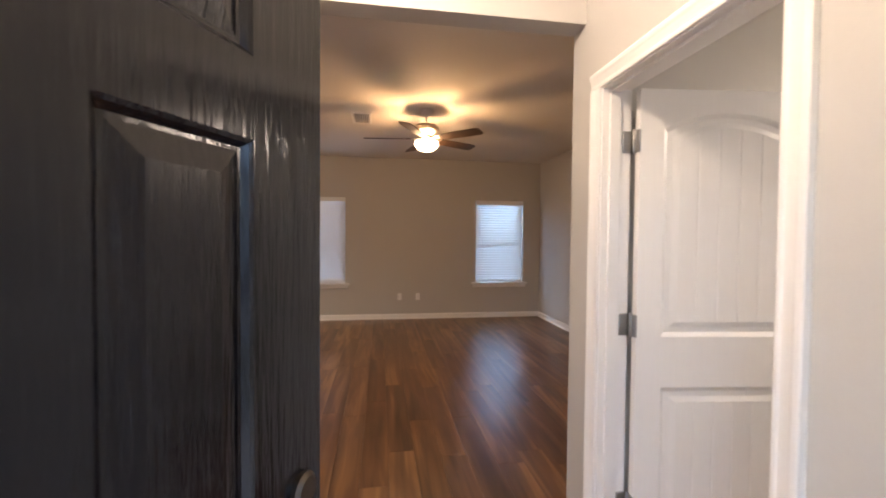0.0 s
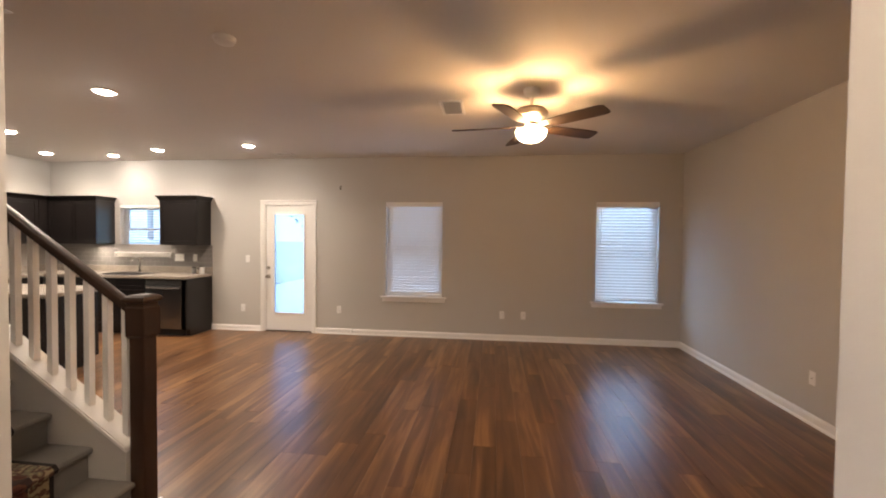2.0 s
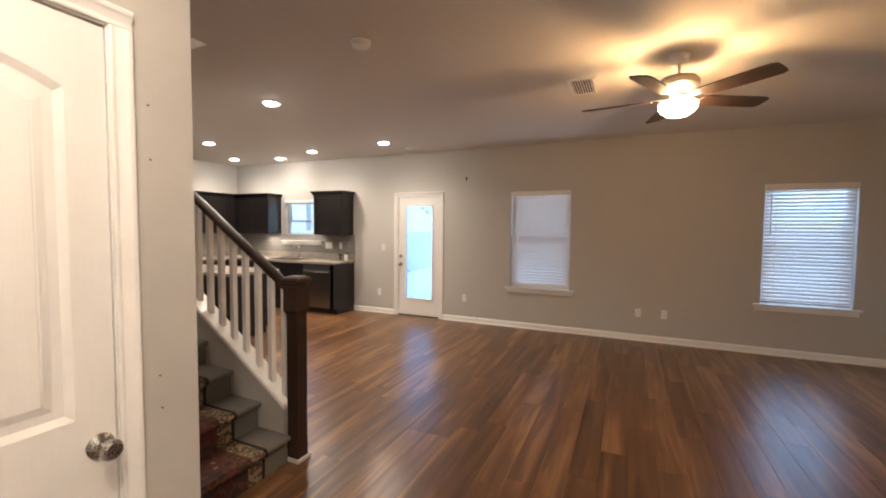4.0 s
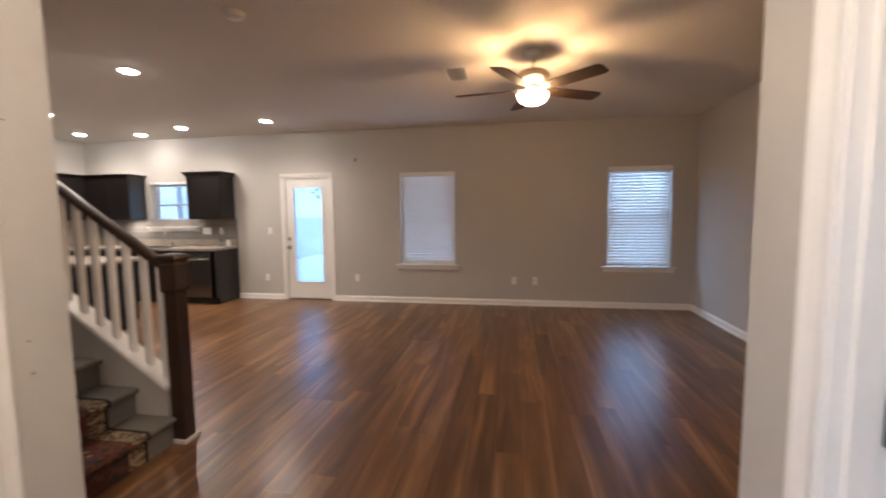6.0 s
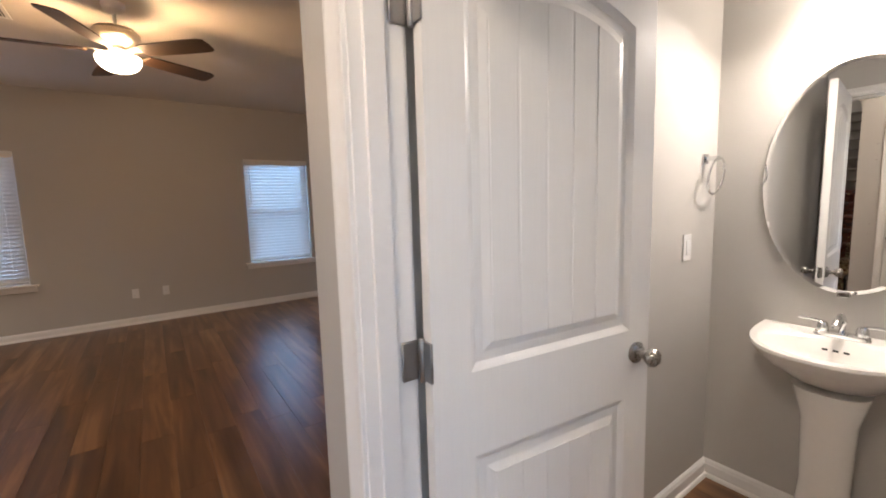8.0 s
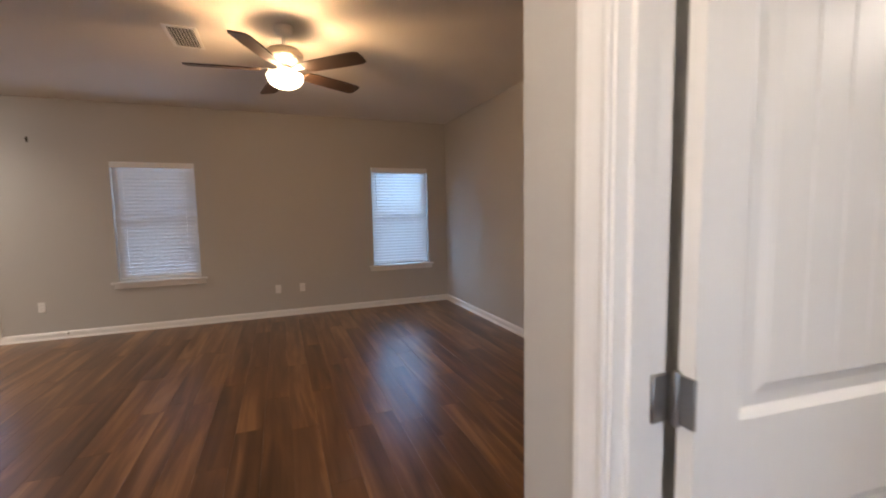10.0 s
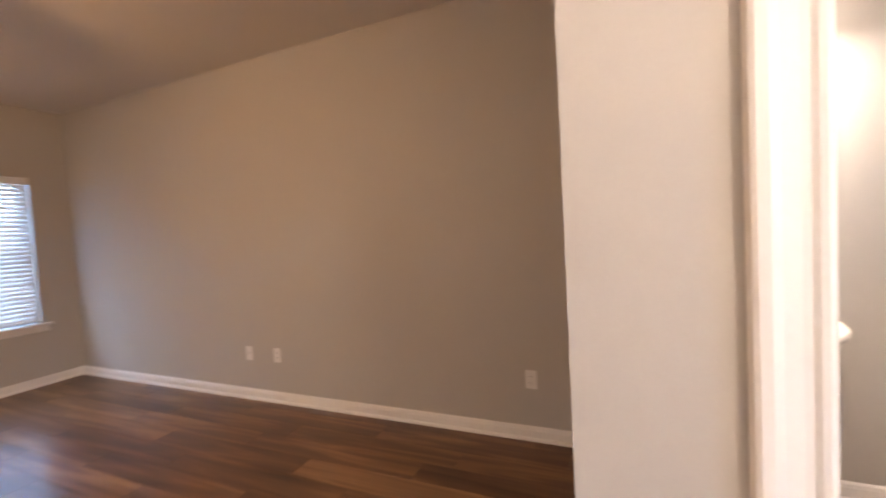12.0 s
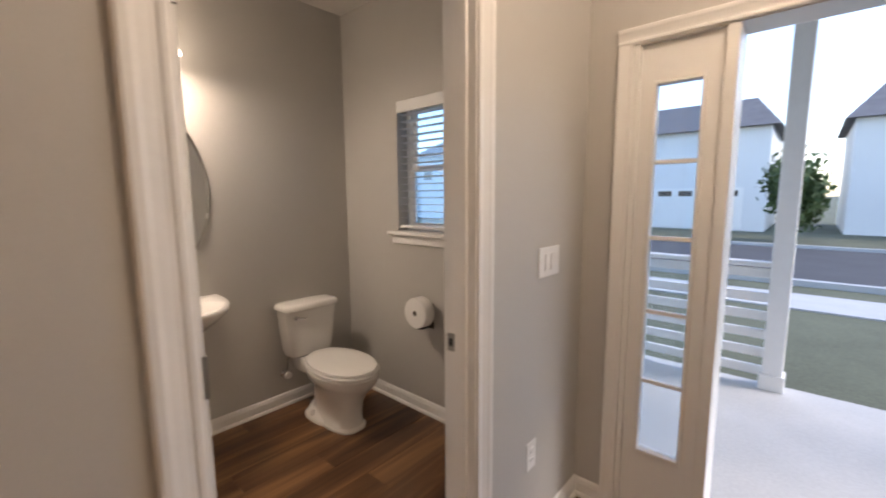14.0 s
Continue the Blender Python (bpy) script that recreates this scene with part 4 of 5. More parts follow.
# west run, turned to face the room
for y0, y1, nd in ((5.80, 7.15, 3), (4.20, 4.98, 2)):
    upper_cabinet(-0.5 * (y1 - y0), 0.5 * (y1 - y0), 90, (XW, (y0 + y1) / 2, 0), nd)
base_cabinet(-4.33, -4.27, at=(0, N, 0), drawer=False, label="dark espresso end panel of the base run")
dw = thing("dishwasher", "stainless steel dishwasher under the counter", "dishwasher", at=(-4.64, N, 0))
part("body", boxes((-0.298, 0.298, -0.56, -0.02, 0.10, 0.866)), CAB, dw)
part("door", boxes((-0.296, 0.296, -0.592, -0.561, 0.115, 0.76), bevel=0.004), STEEL, dw)
part("control_panel", boxes((-0.296, 0.296, -0.590, -0.561, 0.764, 0.862), bevel=0.003), SLOT, dw)
part("handle", tube(bmesh.new(), [(-0.24, -0.592, 0.725), (-0.24, -0.625, 0.73), (0.24, -0.625, 0.73), (0.24, -0.592, 0.725)], 0.010), NICKEL, dw, smooth=True)
part("toe_kick", boxes((-0.298, 0.298, -0.50, -0.02, 0.001, 0.10)), SLOT, dw)
base_cabinet(-5.95, -4.94, at=(0, N, 0), doors=2, label="dark espresso sink base cabinet")
base_cabinet(-6.64, -5.95, at=(0, N, 0), doors=1)
for y0, y1 in ((5.75, 6.54), (4.20, 4.97)):
    base_cabinet(-0.5 * (y1 - y0), 0.5 * (y1 - y0), 90, (XW, (y0 + y1) / 2, 0), 2)
ct = thing("countertop", "speckled beige-grey laminate worktop on the base cabinets", "countertop")
part("sink_run", boxes((XW + 0.001, -5.86, N - 0.62, N - 0.001, 0.870, 0.908), (-5.12, -4.255, N - 0.62, N - 0.001, 0.870, 0.908), (-5.86, -5.12, N - 0.62, N - 0.53, 0.870, 0.908), (-5.86, -5.12, N - 0.13, N - 0.001, 0.870, 0.908)), COUNTER, ct)
part("wall_run", boxes((XW + 0.001, XW + 0.62, 5.75, N - 0.621, 0.870, 0.908)), COUNTER, ct)
part("range_side_run", boxes((XW + 0.001, XW + 0.62, 4.20, 4.97, 0.870, 0.908)), COUNTER, ct)
for bits in ((XW + 0.002, -4.255, N - 0.022, N - 0.0005, 0.909, 1.01), (XW + 0.0005, XW + 0.022, 5.75, N - 0.023, 0.909, 1.01), (XW + 0.0005, XW + 0.022, 4.20, 4.97, 0.909, 1.01)):
    part("upstand", boxes(bits, bevel=0.003), COUNTER, ct)
# small wall tiles behind the counter, joined
bs = thing("backsplash", "grey ceramic tile backsplash behind the worktop", "backsplash", kind="structure")
part("grout_bed", boxes((XW + 0.001, -4.255, N - 0.006, N - 0.0004, 1.011, 1.369), (XW + 0.0004, XW + 0.006, 4.2, N - 0.007, 1.011, 1.369)), GROUT, bs)
bm = bmesh.new()
for r in range(5):
    z = 1.014 + r * 0.0715
    x = XW + 0.012 + (0.075 if r % 2 else 0)
    while x < -4.26:
        if not (WK[0] - 0.08 < x + 0.07 < WK[1] + 0.08 and z > 1.13):
            box(bm, x, min(x + 0.147, -4.256), N - 0.0105, N - 0.0062, z, z + 0.068)
        x += 0.150
tiles = part("tile", bm, TILE, bs)
tagged(tiles, kind="stuff")
sink = thing("kitchen_sink", "stainless steel kitchen sink set in the worktop", "sink", at=(-5.49, N - 0.33, 0.908))
bm = bmesh.new()
rim = lambda w, d, z: [(-w, -d, z), (w, -d, z), (w, d, z), (-w, d, z)]
loft(bm, [rim(0.385, 0.215, 0.001), rim(0.385, 0.215, 0.005), rim(0.352, 0.182, 0.004), rim(0.345, 0.175, -0.16), rim(0.02, 0.02, -0.17)], cap0=False)
part("basin", bm, STEEL, sink)
fc = thing("kitchen_faucet", "chrome kitchen faucet with a curved spout", "faucet", at=(-5.49, N - 0.085, 0.909))
part("base", lathe(bmesh.new(), [(0.028, 0), (0.027, 0.02), (0.016, 0.04), (0.014, 0.10)], "z"), CHROME, fc, smooth=True)
part("spout", tube(bmesh.new(), [(0, 0, 0.09), (0, 0, 0.19), (0, -0.02, 0.23), (0, -0.08, 0.245), (0, -0.15, 0.22), (0, -0.165, 0.19)], 0.012), CHROME, fc, smooth=True)
part("lever", tube(bmesh.new(), [(0, 0, 0.20), (0.02, 0.01, 0.25), (0.05, 0.015, 0.27)], 0.007), CHROME, fc, smooth=True)
for k, (sx, sh, sm_) in enumerate(((-4.50, 0.11, STEEL), (-4.42, 0.09, COUNTER), (-4.36, 0.13, PLASTIC))):
    cn = thing("canister", "small kitchen canister on the worktop", "canister", group="counter canisters", at=(sx, N - 0.12, 0.908))
    part("jar", lathe(bmesh.new(), [(0.030, 0), (0.032, 0.006), (0.032, sh * 0.8), (0.026, sh * 0.86)], "z", n=16), sm_, cn, smooth=True)
    part("lid", lathe(bmesh.new(), [(0.028, sh * 0.86), (0.028, sh), (0.004, sh + 0.006)], "z", n=16), SLOT, cn, smooth=True)
# range and microwave
rg = thing("kitchen_range", "black and stainless electric range", "range", at=(XW, 5.36, 0), turn=90)
part("body", boxes((-0.375, 0.375, -0.60, -0.02, 0.02, 0.90), bevel=0.003), SLOT, rg)
part("oven_door", boxes((-0.37, 0.37, -0.64, -0.601, 0.20, 0.74), bevel=0.005), STEEL, rg)
part("oven_handle", tube(bmesh.new(), [(-0.30, -0.64, 0.69), (-0.30, -0.68, 0.69), (0.30, -0.68, 0.69), (0.30, -0.64, 0.69)], 0.011), NICKEL, rg, smooth=True)
part("cooktop", boxes((-0.378, 0.378, -0.63, -0.02, 0.901, 0.916), bevel=0.003), SLOT, rg)
part("back_guard", boxes((-0.378, 0.378, -0.07, -0.02, 0.916, 1.08), bevel=0.006), STEEL, rg)
mw = thing("microwave", "black over-range microwave hung under a cabinet", "microwave", at=(XW, 5.36, 0), turn=90)
part("body", boxes((-0.378, 0.378, -0.37, -0.002, 1.46, 1.88), bevel=0.004), SLOT, mw)
part("door", boxes((-0.376, 0.20, -0.395, -0.371, 1.47, 1.87), bevel=0.004), DARKG, mw)
part("handle", tube(bmesh.new(), [(0.17, -0.395, 1.52), (0.17, -0.425, 1.54), (0.17, -0.425, 1.80), (0.17, -0.395, 1.82)], 0.009), NICKEL, mw, smooth=True)
upper_cabinet(-0.378, 0.378, 90, (XW, 5.36, 0), 2, 1.885)
# island
isl = thing("kitchen_island", "dark kitchen island with a pale laminate top", "island", at=(-5.1, 5.0, 0))
part("body", boxes((-0.83, 0.72, -0.30, 0.30, 0.10, 0.868), bevel=0.002), CAB, isl)
part("plinth", boxes((-0.80, 0.69, -0.27, 0.27, 0.001, 0.10)), CAB, isl)
for k in range(3):
    a = -0.83 + k * 0.517
    part("side_panel", boxes((a + 0.01, a + 0.507, -0.316, -0.301, 0.12, 0.86), bevel=0.003), CAB, isl)
part("worktop", boxes((-0.88, 0.88, -0.42, 0.34, 0.870, 0.910), bevel=0.005), COUNTER, isl)

# ---------------------------------------------------------------- bathroom
TY = 0.448
wc = thing("toilet", "white two-piece porcelain toilet with the lid shut", "toilet", at=(2.570, TY, 0))
bm = bmesh.new()
rings_ = []
for z, cx, rx, ry, pw in ((0.0, -0.165, 0.205, 0.112, 2.8), (0.014, -0.165, 0.206, 0.113, 2.8), (0.028, -0.165, 0.192, 0.104, 2.6), (0.10, -0.170, 0.185, 0.098, 2.5), (0.20, -0.185, 0.190, 0.102, 2.4), (0.27, -0.205, 0.215, 0.122, 2.2),
                          (0.315, -0.222, 0.240, 0.152, 2.1), (0.350, -0.230, 0.256, 0.176, 2.1), (0.380, -0.232, 0.262, 0.184, 2.1), (0.395, -0.232, 0.262, 0.184, 2.1), (0.402, -0.232, 0.255, 0.177, 2.1)):
    rings_.append(ring(cx - 0.018, 0, z * 0.91, rx + 0.018, ry, 32, pw))
loft(bm, rings_)
part("bowl", bm, PORC, wc, smooth=True)
part("deck", boxes((-0.06, 0.19, -0.10, 0.10, 0.27, 0.368), bevel=0.02), PORC, wc, smooth=True)
bm = bmesh.new()
loft(bm, [ring(-0.085, 0, z, 0.150 - g, 0.128 - g, 32, 3.0) for z, g in ((0.0, 0.0), (0.018, 0.0), (0.030, 0.006), (0.044, 0.020), (0.075, 0.034))])
part("foot", bm, PORC, wc, smooth=True)
for side_ in (-1, 1):
    part("bolt_cap", lathe(bmesh.new(), [(0.017, 0.0), (0.017, 0.016), (0.011, 0.030), (0.002, 0.034)], "z", (-0.075, side_ * 0.110, 0.036), 14), PORC, wc, smooth=True)
bm = bmesh.new()
loft(bm, [ring(-0.250, 0, 0.368, 0.276, 0.180, 32, 2.1), ring(-0.250, 0, 0.373, 0.282, 0.186, 32, 2.1), ring(-0.250, 0, 0.383, 0.280, 0.184, 32, 2.1), ring(-0.250, 0, 0.386, 0.272, 0.176, 32, 2.1)])
part("seat", bm, SEATP, wc, smooth=True)
bm = bmesh.new()
loft(bm, [ring(-0.248, 0, 0.393, 0.265, 0.169, 32, 2.1), ring(-0.248, 0, 0.397, 0.273, 0.177, 32, 2.1), ring(-0.248, 0, 0.406, 0.269, 0.173, 32, 2.1), ring(-0.248, 0, 0.413, 0.236, 0.141, 32, 2.1), ring(-0.248, 0, 0.416, 0.131, 0.071, 32, 2.1)])
part("lid", bm, SEATP, wc, smooth=True)
bm = bmesh.new()
loft(bm, [ring((x0 + 0.225) / 2, 0, z, (0.225 - x0) / 2, w, 40, 5.0) for z, x0, w in
          ((0.366, 0.080, 0.128), (0.378, 0.062, 0.146), (0.41, 0.055, 0.156), (0.55, 0.045, 0.172), (0.69, 0.035, 0.186))])
part("tank", bm, PORC, wc, smooth=True)
bm = bmesh.new()
loft(bm, [ring(0.126, 0, z, 0.106 - g, 0.200 - g, 40, 4.5) for z, g in ((0.686, 0.006), (0.692, 0.0), (0.708, 0.0), (0.719, 0.005), (0.726, 0.018), (0.729, 0.05))])
part("tank_lid", bm, PORC, wc, smooth=True)
bm = bmesh.new()
lathe(bm, [(0.013, 0.045), (0.013, 0.030), (0.004, 0.028)], "x", (0, 0.130, 0.645), 12)
tube(bm, [(0.030, 0.130, 0.645), (0.020, 0.105, 0.642), (0.018, 0.065, 0.638)], 0.007, 8)
part("flush_lever", bm, CHROME, wc, smooth=True)
sv = thing("stop_valve", "chrome water stop valve on the bathroom wall with a supply hose", "valve", at=(XB, 0.575, 0.225))
part("escutcheon", lathe(bmesh.new(), [(0.026, 0.0), (0.024, -0.008), (0.010, -0.012), (0.009, -0.05)], "x"), CHROME, sv, smooth=True)
part("handle", lathe(bmesh.new(), [(0.004, -0.05), (0.024, -0.052), (0.024, -0.064), (0.004, -0.068)], "x", n=12), PLASTIC, sv, smooth=True)
part("hose", tube(bmesh.new(), [(-0.04, 0.0, 0.01), (-0.04, -0.01, 0.10), (-0.06, -0.03, 0.16), (-0.08, -0.045, 0.21)], 0.006, 8), NICKEL, sv, smooth=True)

SY = 1.222
ps = thing("pedestal_sink", "white porcelain pedestal sink against the bathroom wall", "sink", at=(XB, SY, 0))
bm = bmesh.new()


def dee(z, front, half, back=-0.002, n=32):
    """A basin outline: flat back, bowed front."""
    pts = []
    for i in range(n):
        a = math.pi * (i / (n - 1)) - math.pi / 2
        c, s = math.cos(a), math.sin(a)
        pts.append((back - (front + back) * abs(c) ** 0.75, half * math.copysign(abs(s) ** 0.85, s), z))
    return pts


loft(bm, [dee(0.665, 0.20, 0.11), dee(0.70, 0.27, 0.16), dee(0.76, 0.37, 0.215), dee(0.81, 0.44, 0.252), dee(0.835, 0.455, 0.262), dee(0.845, 0.452, 0.260), dee(0.846, 0.430, 0.240, -0.015)], cap1=False)
inner = []
for z, f, h, cx in ((0.846, 0.145, 0.215, -0.270), (0.838, 0.135, 0.203, -0.270), (0.79, 0.115, 0.170, -0.268), (0.745, 0.075, 0.105, -0.262), (0.735, 0.02, 0.02, -0.260)):
    inner.append(ring(cx, 0, z, f, h, 32, 2.2))
loft(bm, inner, cap0=False)
top_outer = dee(0.846, 0.430, 0.240, -0.015)
vo = [bm.verts.new(p) for p in top_outer]
vi = [bm.verts.new(p) for p in inner[0]]
eds = [bm.edges.new((vo[i], vo[(i + 1) % 32])) for i in range(32)] + [bm.edges.new((vi[i], vi[(i + 1) % 32])) for i in range(32)]
bmesh.ops.triangle_fill(bm, use_beauty=True, edges=eds, normal=(0, 0, 1))
bmesh.ops.remove_doubles(bm, verts=bm.verts[:], dist=0.0005)
part("basin", bm, PORC, ps, smooth=True)
bm = bmesh.new()
loft(bm, [ring(-0.165, 0, 0.0, 0.105, 0.115, 28, 2.4), ring(-0.165, 0, 0.015, 0.105, 0.115, 28, 2.4), ring(-0.165, 0, 0.05, 0.085, 0.092, 28, 2.4), ring(-0.165, 0, 0.30, 0.070, 0.074, 28, 2.3), ring(-0.165, 0, 0.55, 0.078, 0.082, 28, 2.3), ring(-0.165, 0, 0.672, 0.105, 0.112, 28, 2.3)])
part("pedestal", bm, PORC, ps, smooth=True)
part("overflow_slots", boxes(*[(-0.150, -0.146, y - 0.008, y + 0.008, 0.805, 0.812) for y in (-0.03, 0.0, 0.03)]), SLOT, ps)
part("drain", lathe(bmesh.new(), [(0.022, 0.737), (0.022, 0.740), (0.004, 0.741)], "z", (-0.260, 0, 0), 16), CHROME, ps, smooth=True)
bf = thing("sink_faucet", "chrome two-handle basin faucet on the sink", "faucet", at=(XB - 0.075, SY, 0.846))
bm = bmesh.new()
loft(bm, [ring(0, 0, 0.0, 0.027, 0.082, 24, 3), ring(0, 0, 0.012, 0.026, 0.080, 24, 3), ring(0, 0, 0.018, 0.020, 0.072, 24, 3)])
part("base_plate", bm, CHROME, bf, smooth=True)
part("spout", tube(bmesh.new(), [(0.005, 0, 0.012), (0.002, 0, 0.06), (-0.03, 0, 0.085), (-0.085, 0, 0.075), (-0.10, 0, 0.060)], 0.013), CHROME, bf, smooth=True)
for s in (-1, 1):
    h = part("handle", lathe(bmesh.new(), [(0.018, 0.014), (0.019, 0.035), (0.014, 0.050), (0.003, 0.054)], "z", (0, s * 0.055, 0), 16), CHROME, bf, smooth=True)
    part("lever", tube(bmesh.new(), [(0, s * 0.055, 0.050), (-0.012, s * 0.09, 0.058), (-0.02, s * 0.125, 0.060)], 0.0055, 8), CHROME, h, smooth=True)
mr = thing("wall_mirror", "oval frameless wall mirror hung above the pedestal sink", "mirror", at=(XB, 1.238, 1.44))
n = 56


def oval(ry, rz, x):
    return [(x, ry * math.cos(2 * math.pi * i / n), rz * math.sin(2 * math.pi * i / n)) for i in range(n)]


part("mirror_glass", loft(bmesh.new(), [oval(0.278, 0.440, -0.008), oval(0.278, 0.440, -0.012), oval(0.264, 0.426, -0.0145)]), MIRROR, mr)
part("mirror_backing", loft(bmesh.new(), [oval(0.270, 0.430, -0.0005), oval(0.270, 0.430, -0.008)]), SLOT, mr)
part("mirror_clip", boxes((-0.020, -0.001, -0.02, 0.02, -0.452, -0.432), bevel=0.003), CHROME, mr)
vl = thing("vanity_light", "chrome bathroom vanity light with lit glass shade", "wall light", at=(XB, 1.235, 2.20))
part("back_plate", boxes((-0.022, -0.0005, -0.16, 0.16, -0.045, 0.045), bevel=0.006), CHROME, vl)
for s in (-1, 1):
    part("arm", tube(bmesh.new(), [(-0.02, s * 0.10, 0), (-0.08, s * 0.10, 0.0), (-0.11, s * 0.10, 0.01)], 0.008), CHROME, vl, smooth=True)
    sh = part("shade", lathe(bmesh.new(), [(0.022, 0.055), (0.034, 0.03), (0.046, -0.02), (0.056, -0.07)], "z", (-0.115, s * 0.10, 0.0), caps=False), VANGLOW, vl, "lit frosted glass shade", smooth=True)
    sh.visible_shadow = False
tr = thing("towel_ring", "chrome towel ring on the bathroom wall", "towel ring", at=(2.680, NB, 1.555))
part("post", boxes((-0.022, 0.022, -0.012, -0.0005, -0.022, 0.022), (-0.010, 0.010, -0.060, -0.012, -0.010, 0.010), bevel=0.003), CHROME, tr)
ringpts = [(0.075 * math.sin(2 * math.pi * i / 24), -0.052 - 0.012 * math.cos(2 * math.pi * i / 24), -0.078 + 0.078 * math.cos(2 * math.pi * i / 24)) for i in range(25)]
part("ring", tube(bmesh.new(), ringpts, 0.005, 8), CHROME, tr, smooth=True)
tp = thing("toilet_paper_holder", "dark wire toilet paper holder with a jumbo white roll", "paper holder", at=(1.965, SB, 0.706))
part("roll", lathe(bmesh.new(), [(0.0165, 0.060), (0.090, 0.060), (0.093, 0.064), (0.093, 0.134), (0.090, 0.138), (0.0165, 0.138), (0.0165, 0.060)], "y", n=36, caps=False), PAPER, tp, smooth=True)
part("core", lathe(bmesh.new(), [(0.016, 0.0), (0.016, 0.140), (0.013, 0.140), (0.002, 0.132)], "y", n=16), BRONZE, tp, smooth=True)
part("bracket", boxes((-0.03, 0.03, 0.0005, 0.006, -0.125, 0.04), bevel=0.002), BRONZE, tp)
part("tray", boxes((-0.030, 0.030, 0.006, 0.115, -0.102, -0.096), bevel=0.002), BRONZE, tp)

# ---------------------------------------------------------------- outdoors
gr = solid("ground", boxes((-400, 400, -400, 400, -0.62, -0.55)), GRASS, "mown lawn around the house", "lawn", kind="structure")
solid("foundation", boxes((-7.40, E + 0.15, S - 0.16, N + 0.15, -0.54, -0.016)), CONC, "concrete house foundation slab", "foundation", kind="structure")
solid("porch", boxes((-1.9, 3.08, -2.05, S - 0.162, -0.54, -0.03), bevel=0.01), CONC, "pale concrete front porch slab", "porch", kind="structure")
solid("porch_roof", boxes((-1.9, 3.08, -2.15, S - 0.162, 2.75, 2.95)), SIDING, "white porch ceiling", "roof", kind="structure")
solid("patio", boxes((-7.0, 3.5, N + 0.152, N + 10.8, -0.54, -0.10), bevel=0.01), CONC, "concrete back patio slab", "patio", kind="structure")
for px in (-1.78, 0.35, 2.95):
    p = thing("porch_post", "square white porch post", "post", group="porch posts", at=(px, -1.96, -0.03))
    part("shaft", boxes((-0.06, 0.06, -0.06, 0.06, 0.0, 2.78), bevel=0.006), SIDING, p)
    part("base", boxes((-0.075, 0.075, -0.075, 0.075, 0.001, 0.12), bevel=0.006), SIDING, p)
pr = thing("porch_railing", "white porch railing with horizontal boards", "railing", at=(1.65, -1.96, -0.03))
for z in (0.12, 0.26, 0.40, 0.54, 0.68, 0.86):
    part("rail_board", boxes((-1.24, 1.23, -0.014, 0.014, z - 0.035, z + 0.035), bevel=0.003), SIDING, pr)
part("top_rail", boxes((-1.24, 1.23, -0.045, 0.045, 0.91, 0.945), bevel=0.004), SIDING, pr)
solid("pavement", boxes((-60, 60, -8.6, -7.2, -0.549, -0.52)), CONC, "concrete pavement along the street", "pavement", kind="structure")
solid("road", boxes((-80, 80, -17.5, -9.8, -0.549, -0.53)), ASPH, "grey asphalt residential street", "road", kind="structure")
solid("kerb", boxes((-80, 80, -9.8, -9.62, -0.549, -0.42), (-80, 80, -17.68, -17.5, -0.549, -0.42)), CONC, "concrete street kerb", "kerb", kind="structure")


def house(x, y, w, d, name_label, group_="houses across the street"):
    h = thing("house", name_label, "house", group=group_, at=(x, y, -0.55))
    part("wall", boxes((-w / 2, w / 2, -d, 0, 0, 5.4)), SIDING, h)
    bm = bmesh.new()
    a = w / 2 + 0.4
    loft(bm, [[(-a, 0.4, 5.4), (a, 0.4, 5.4), (a, -d - 0.4, 5.4), (-a, -d - 0.4, 5.4)], [(-a + 1.5, -d / 2 + 0.1, 7.6), (a - 1.5, -d / 2 + 0.1, 7.6), (a - 1.5, -d / 2 - 0.1, 7.6), (-a + 1.5, -d / 2 - 0.1, 7.6)]])
    part("roof", bm, ROOF, h)
    for wx in (-w * 0.32, 0.0, w * 0.32):
        wi = part("window", boxes((wx - 0.6, wx + 0.6, 0.001, 0.06, 3.3, 4.7)), TRIM, h)
        part("pane", boxes((wx - 0.5, wx + 0.5, 0.061, 0.075, 3.4, 4.6)), DARKG, wi)
    part("door", boxes((w * 0.05, w * 0.05 + 1.0, 0.001, 0.05, 0.1, 2.2)), BLUED, h, "blue front door")
    g = part("garage_door", boxes((-w * 0.42, -w * 0.42 + 4.4, 0.001, 0.05, 0.05, 2.3)), TRIM, h)
    for k in range(4):
        part("pane", boxes((-w * 0.42 + 0.25 + k * 1.05, -w * 0.42 + 0.95 + k * 1.05, 0.051, 0.06, 1.85, 2.15)), DARKG, g)
    return h


house(8.0, -25.0, 12.0, 9.0, "white two-storey house with grey roof across the street")
house(-7.0, -25.5, 12.0, 9.0, "white two-storey house with grey roof across the street")
house(22.5, -25.5, 12.0, 9.0, "white two-storey house with grey roof across the street")
for hx in (-12.2, -24.0):
    house(hx, N + 23.0, 11.4, 9.0, "pale two-storey house with grey roof behind the back fence", "houses behind the fence")
fn = thing("back_fence", "white vinyl privacy fence behind the house", "fence", at=(-1, N + 11.0, -0.55))
bm = bmesh.new()
for k in range(275):
    x = -29 + k * 0.155
    box(bm, x, x + 0.148, -0.01, 0.01 + 0.004 * (k % 2), 0.02, 1.85)
pk = part("picket", bm, FENCE, fn)
tagged(pk, kind="stuff")
part("fence_rail", boxes((-29, 13.3, 0.016, 0.055, 0.4, 0.49), (-29, 13.3, 0.016, 0.055, 1.4, 1.49)), FENCE, fn)


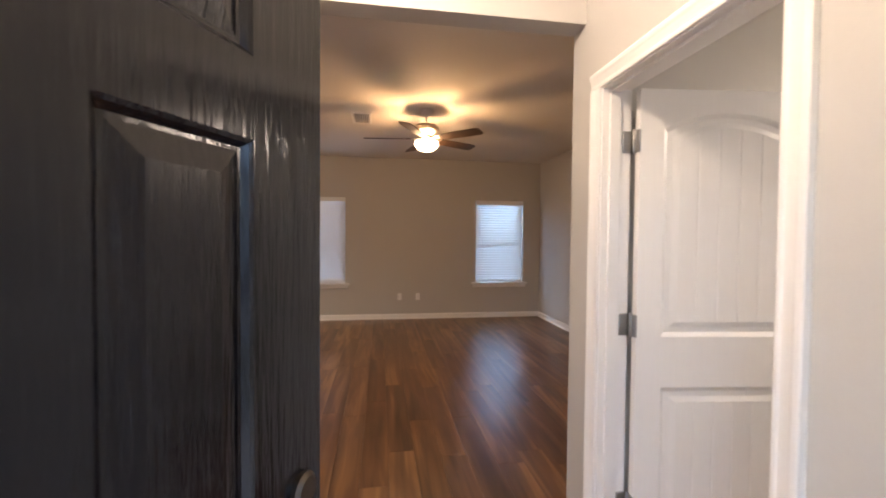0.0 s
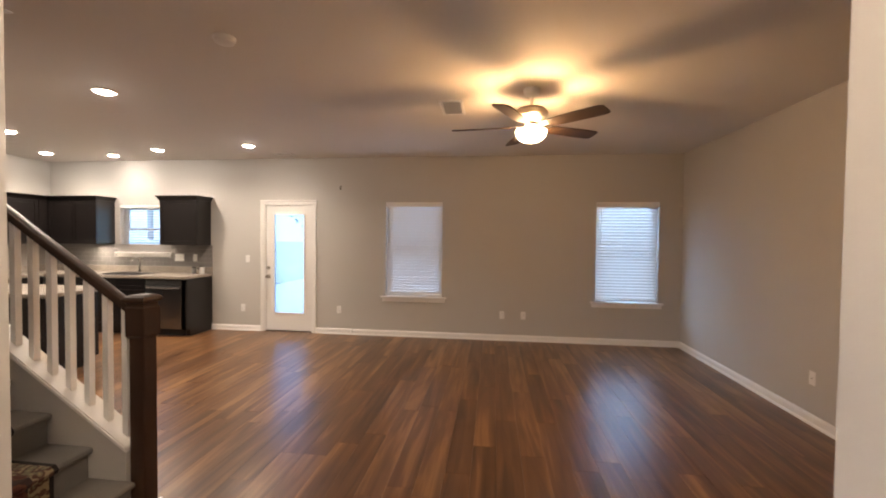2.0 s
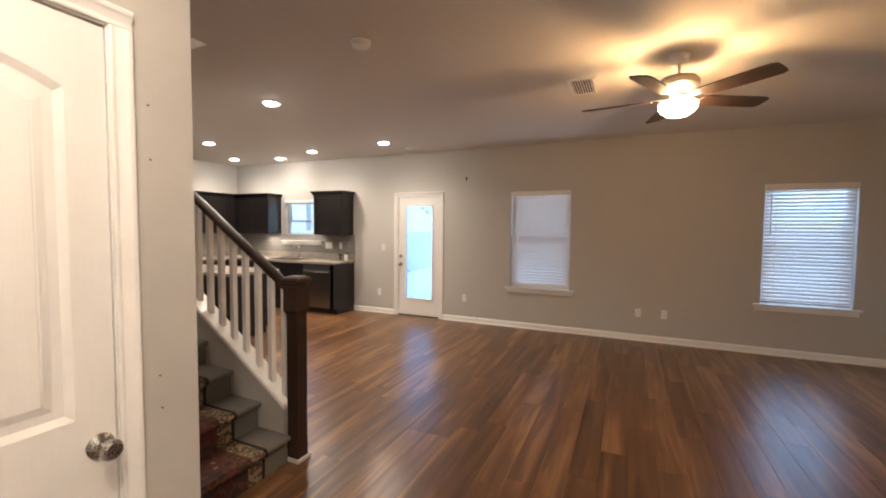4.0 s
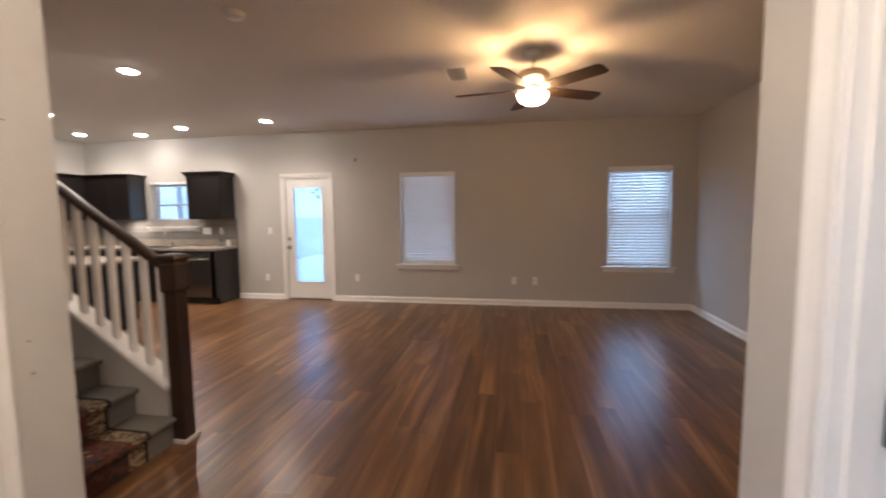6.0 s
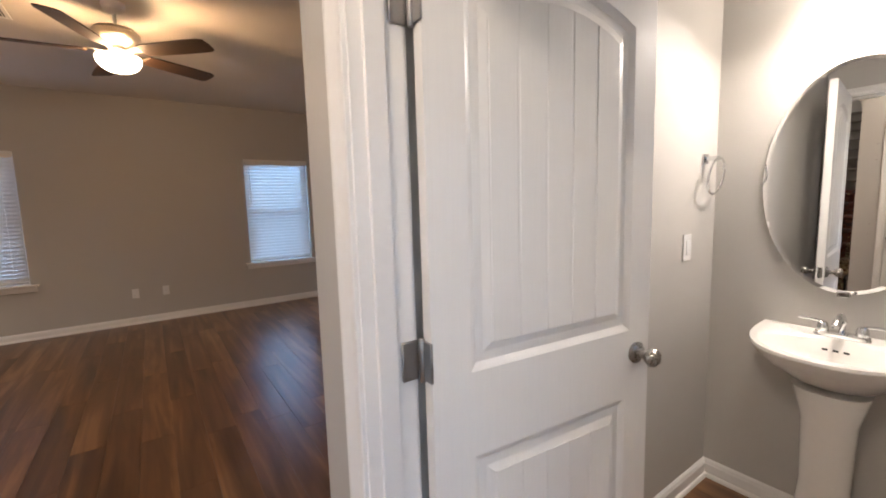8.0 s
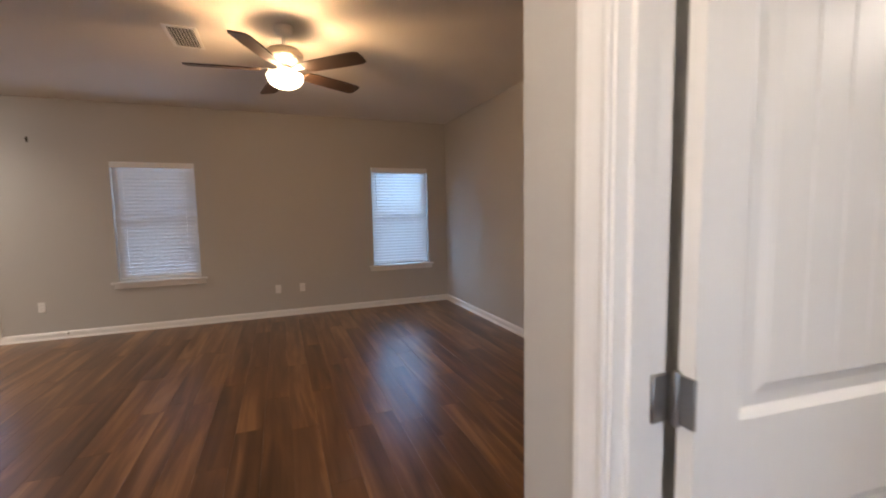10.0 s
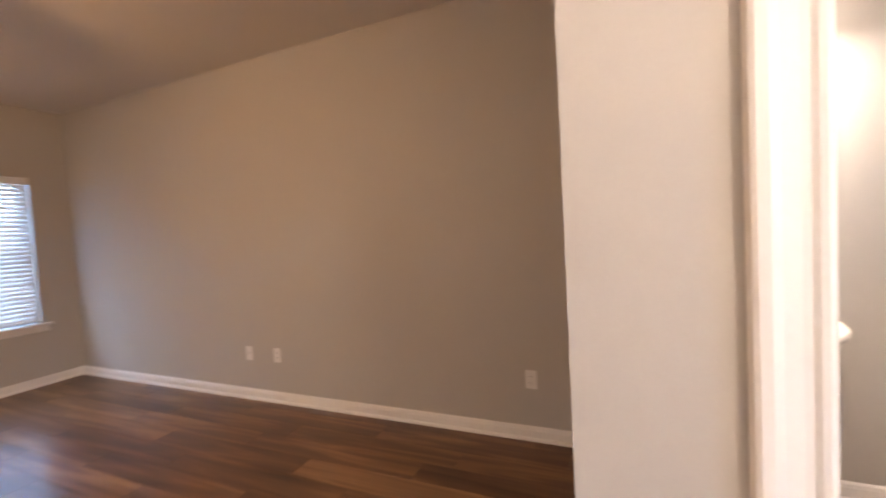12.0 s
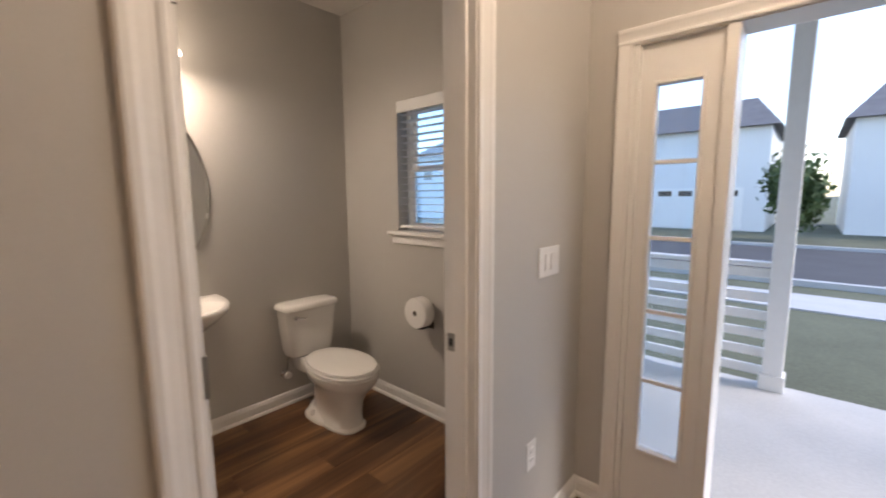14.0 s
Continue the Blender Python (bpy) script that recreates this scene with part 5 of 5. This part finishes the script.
def tree(x, y, h, spread, seed):
    rng = random.Random(seed)
    t = thing("tree", "leafy deciduous tree in a neighbouring yard", "tree", group="yard trees", at=(x, y, -0.55))
    bm = bmesh.new()
    tube(bm, [(0, 0, 0), (0.05, 0.02, h * 0.3), (0.0, 0.1, h * 0.62)], h * 0.022, 8)
    tips = []
    for k in range(9):
        a = rng.uniform(0, 6.28)
        z = h * rng.uniform(0.3, 0.6)
        tip = (spread * 0.7 * math.cos(a), spread * 0.7 * math.sin(a), z + h * rng.uniform(0.12, 0.3))
        tube(bm, [(0, 0, z), (tip[0] * 0.5, tip[1] * 0.5, z + h * 0.1), tip], h * 0.008, 6)
        tips.append(tip)
    part("trunk", bm, BARK, t)
    verts, faces = [], []
    for k in range(1500):
        c = Vector(rng.choice(tips)) * rng.uniform(0.6, 1.12) + Vector((rng.gauss(0, spread * 0.22), rng.gauss(0, spread * 0.22), rng.gauss(h * 0.05, h * 0.10)))
        u, v = Vector((rng.gauss(0, 1), rng.gauss(0, 1), rng.gauss(0, 1))).normalized() * 0.16, Vector((rng.gauss(0, 1), rng.gauss(0, 1), rng.gauss(0, 1))).normalized() * 0.12
        i = len(verts)
        verts += [c - u, c + v, c + u, c - v]
        faces.append((i, i + 1, i + 2, i + 3))
    me = bpy.data.meshes.new("crown")
    me.from_pydata(verts, [], faces)
    me.materials.append(LEAF)
    cr = new("crown", me)
    cr.parent = t


tree(-9.0, N + 15.5, 7.5, 2.4, 1)
tree(-3.6, N + 17.0, 8.5, 2.6, 2)
tree(5.0, N + 16.0, 7.0, 2.4, 3)
tree(13.5, -21.5, 4.0, 1.2, 4)
tree(0.8, -20.5, 3.2, 1.0, 5)

# ---------------------------------------------------------------- floor boards
floor = solid("floor", boxes((-7.25, E, 1.885, N, -0.016, -0.0085), (-1.0, 0.975, S, 1.885, -0.016, -0.0085), (0.975, 1.098, 0.857, 1.620, -0.016, -0.0085), (1.098, XB, SB, NB, -0.016, -0.0085), (-1.85, -1.0, S, 1.77, -0.016, -0.0085)),
              SEAM, "brown oak laminate plank floor with a satin sheen", "floor", kind="structure")
PW, PL = 0.168, 1.22
AREAS = [(-7.25, E, 1.885, N), (-1.0, 0.975, S, 1.885), (1.098, XB, SB, NB), (0.975, 1.098, 0.857, 1.620)]
cache, joined = {}, bmesh.new()
rng = random.Random(11)
row = 0
x = -7.25
while x < E:
    off = rng.uniform(0, PL)
    for ax, bx_, ay, by in AREAS:
        x0, x1 = max(x, ax), min(x + PW, bx_)
        if x1 - x0 < 0.004:
            continue
        y = ay - ((ay + off) % PL)
        while y < by:
            y0, y1 = max(y, ay), min(y + PL, by)
            y += PL
            if y1 - y0 < 0.01:
                continue
            w, l = x1 - x0 - 0.0006, y1 - y0 - 0.0006
            if x0 > -1.75:
                l = l if l < PL - 0.01 else PL - 0.0006
                key = (round(w, 4), round(l, 4))
                if key not in cache:
                    bm = bmesh.new()
                    e = 0.0008
                    loft(bm, [[(0, 0, -0.008), (w, 0, -0.008), (w, l, -0.008), (0, l, -0.008)], [(0, 0, -e), (w, 0, -e), (w, l, -e), (0, l, -e)], [(e, e, 0), (w - e, e, 0), (w - e, l - e, 0), (e, l - e, 0)]])
                    cache[key] = finish("plank", bm, PLANK)
                p = new("plank", cache[key])
                p.parent = floor
                p.location = (x0, y0, 0)
            else:
                e = 0.0008
                loft(joined, [[(x0, y0, -0.008), (x0 + w, y0, -0.008), (x0 + w, y0 + l, -0.008), (x0, y0 + l, -0.008)], [(x0 + e, y0 + e, 0), (x0 + w - e, y0 + e, 0), (x0 + w - e, y0 + l - e, 0), (x0 + e, y0 + l - e, 0)]])
    x += PW
rest = part("kitchen_planks", joined, PLANKS, floor)
tagged(rest, kind="stuff")
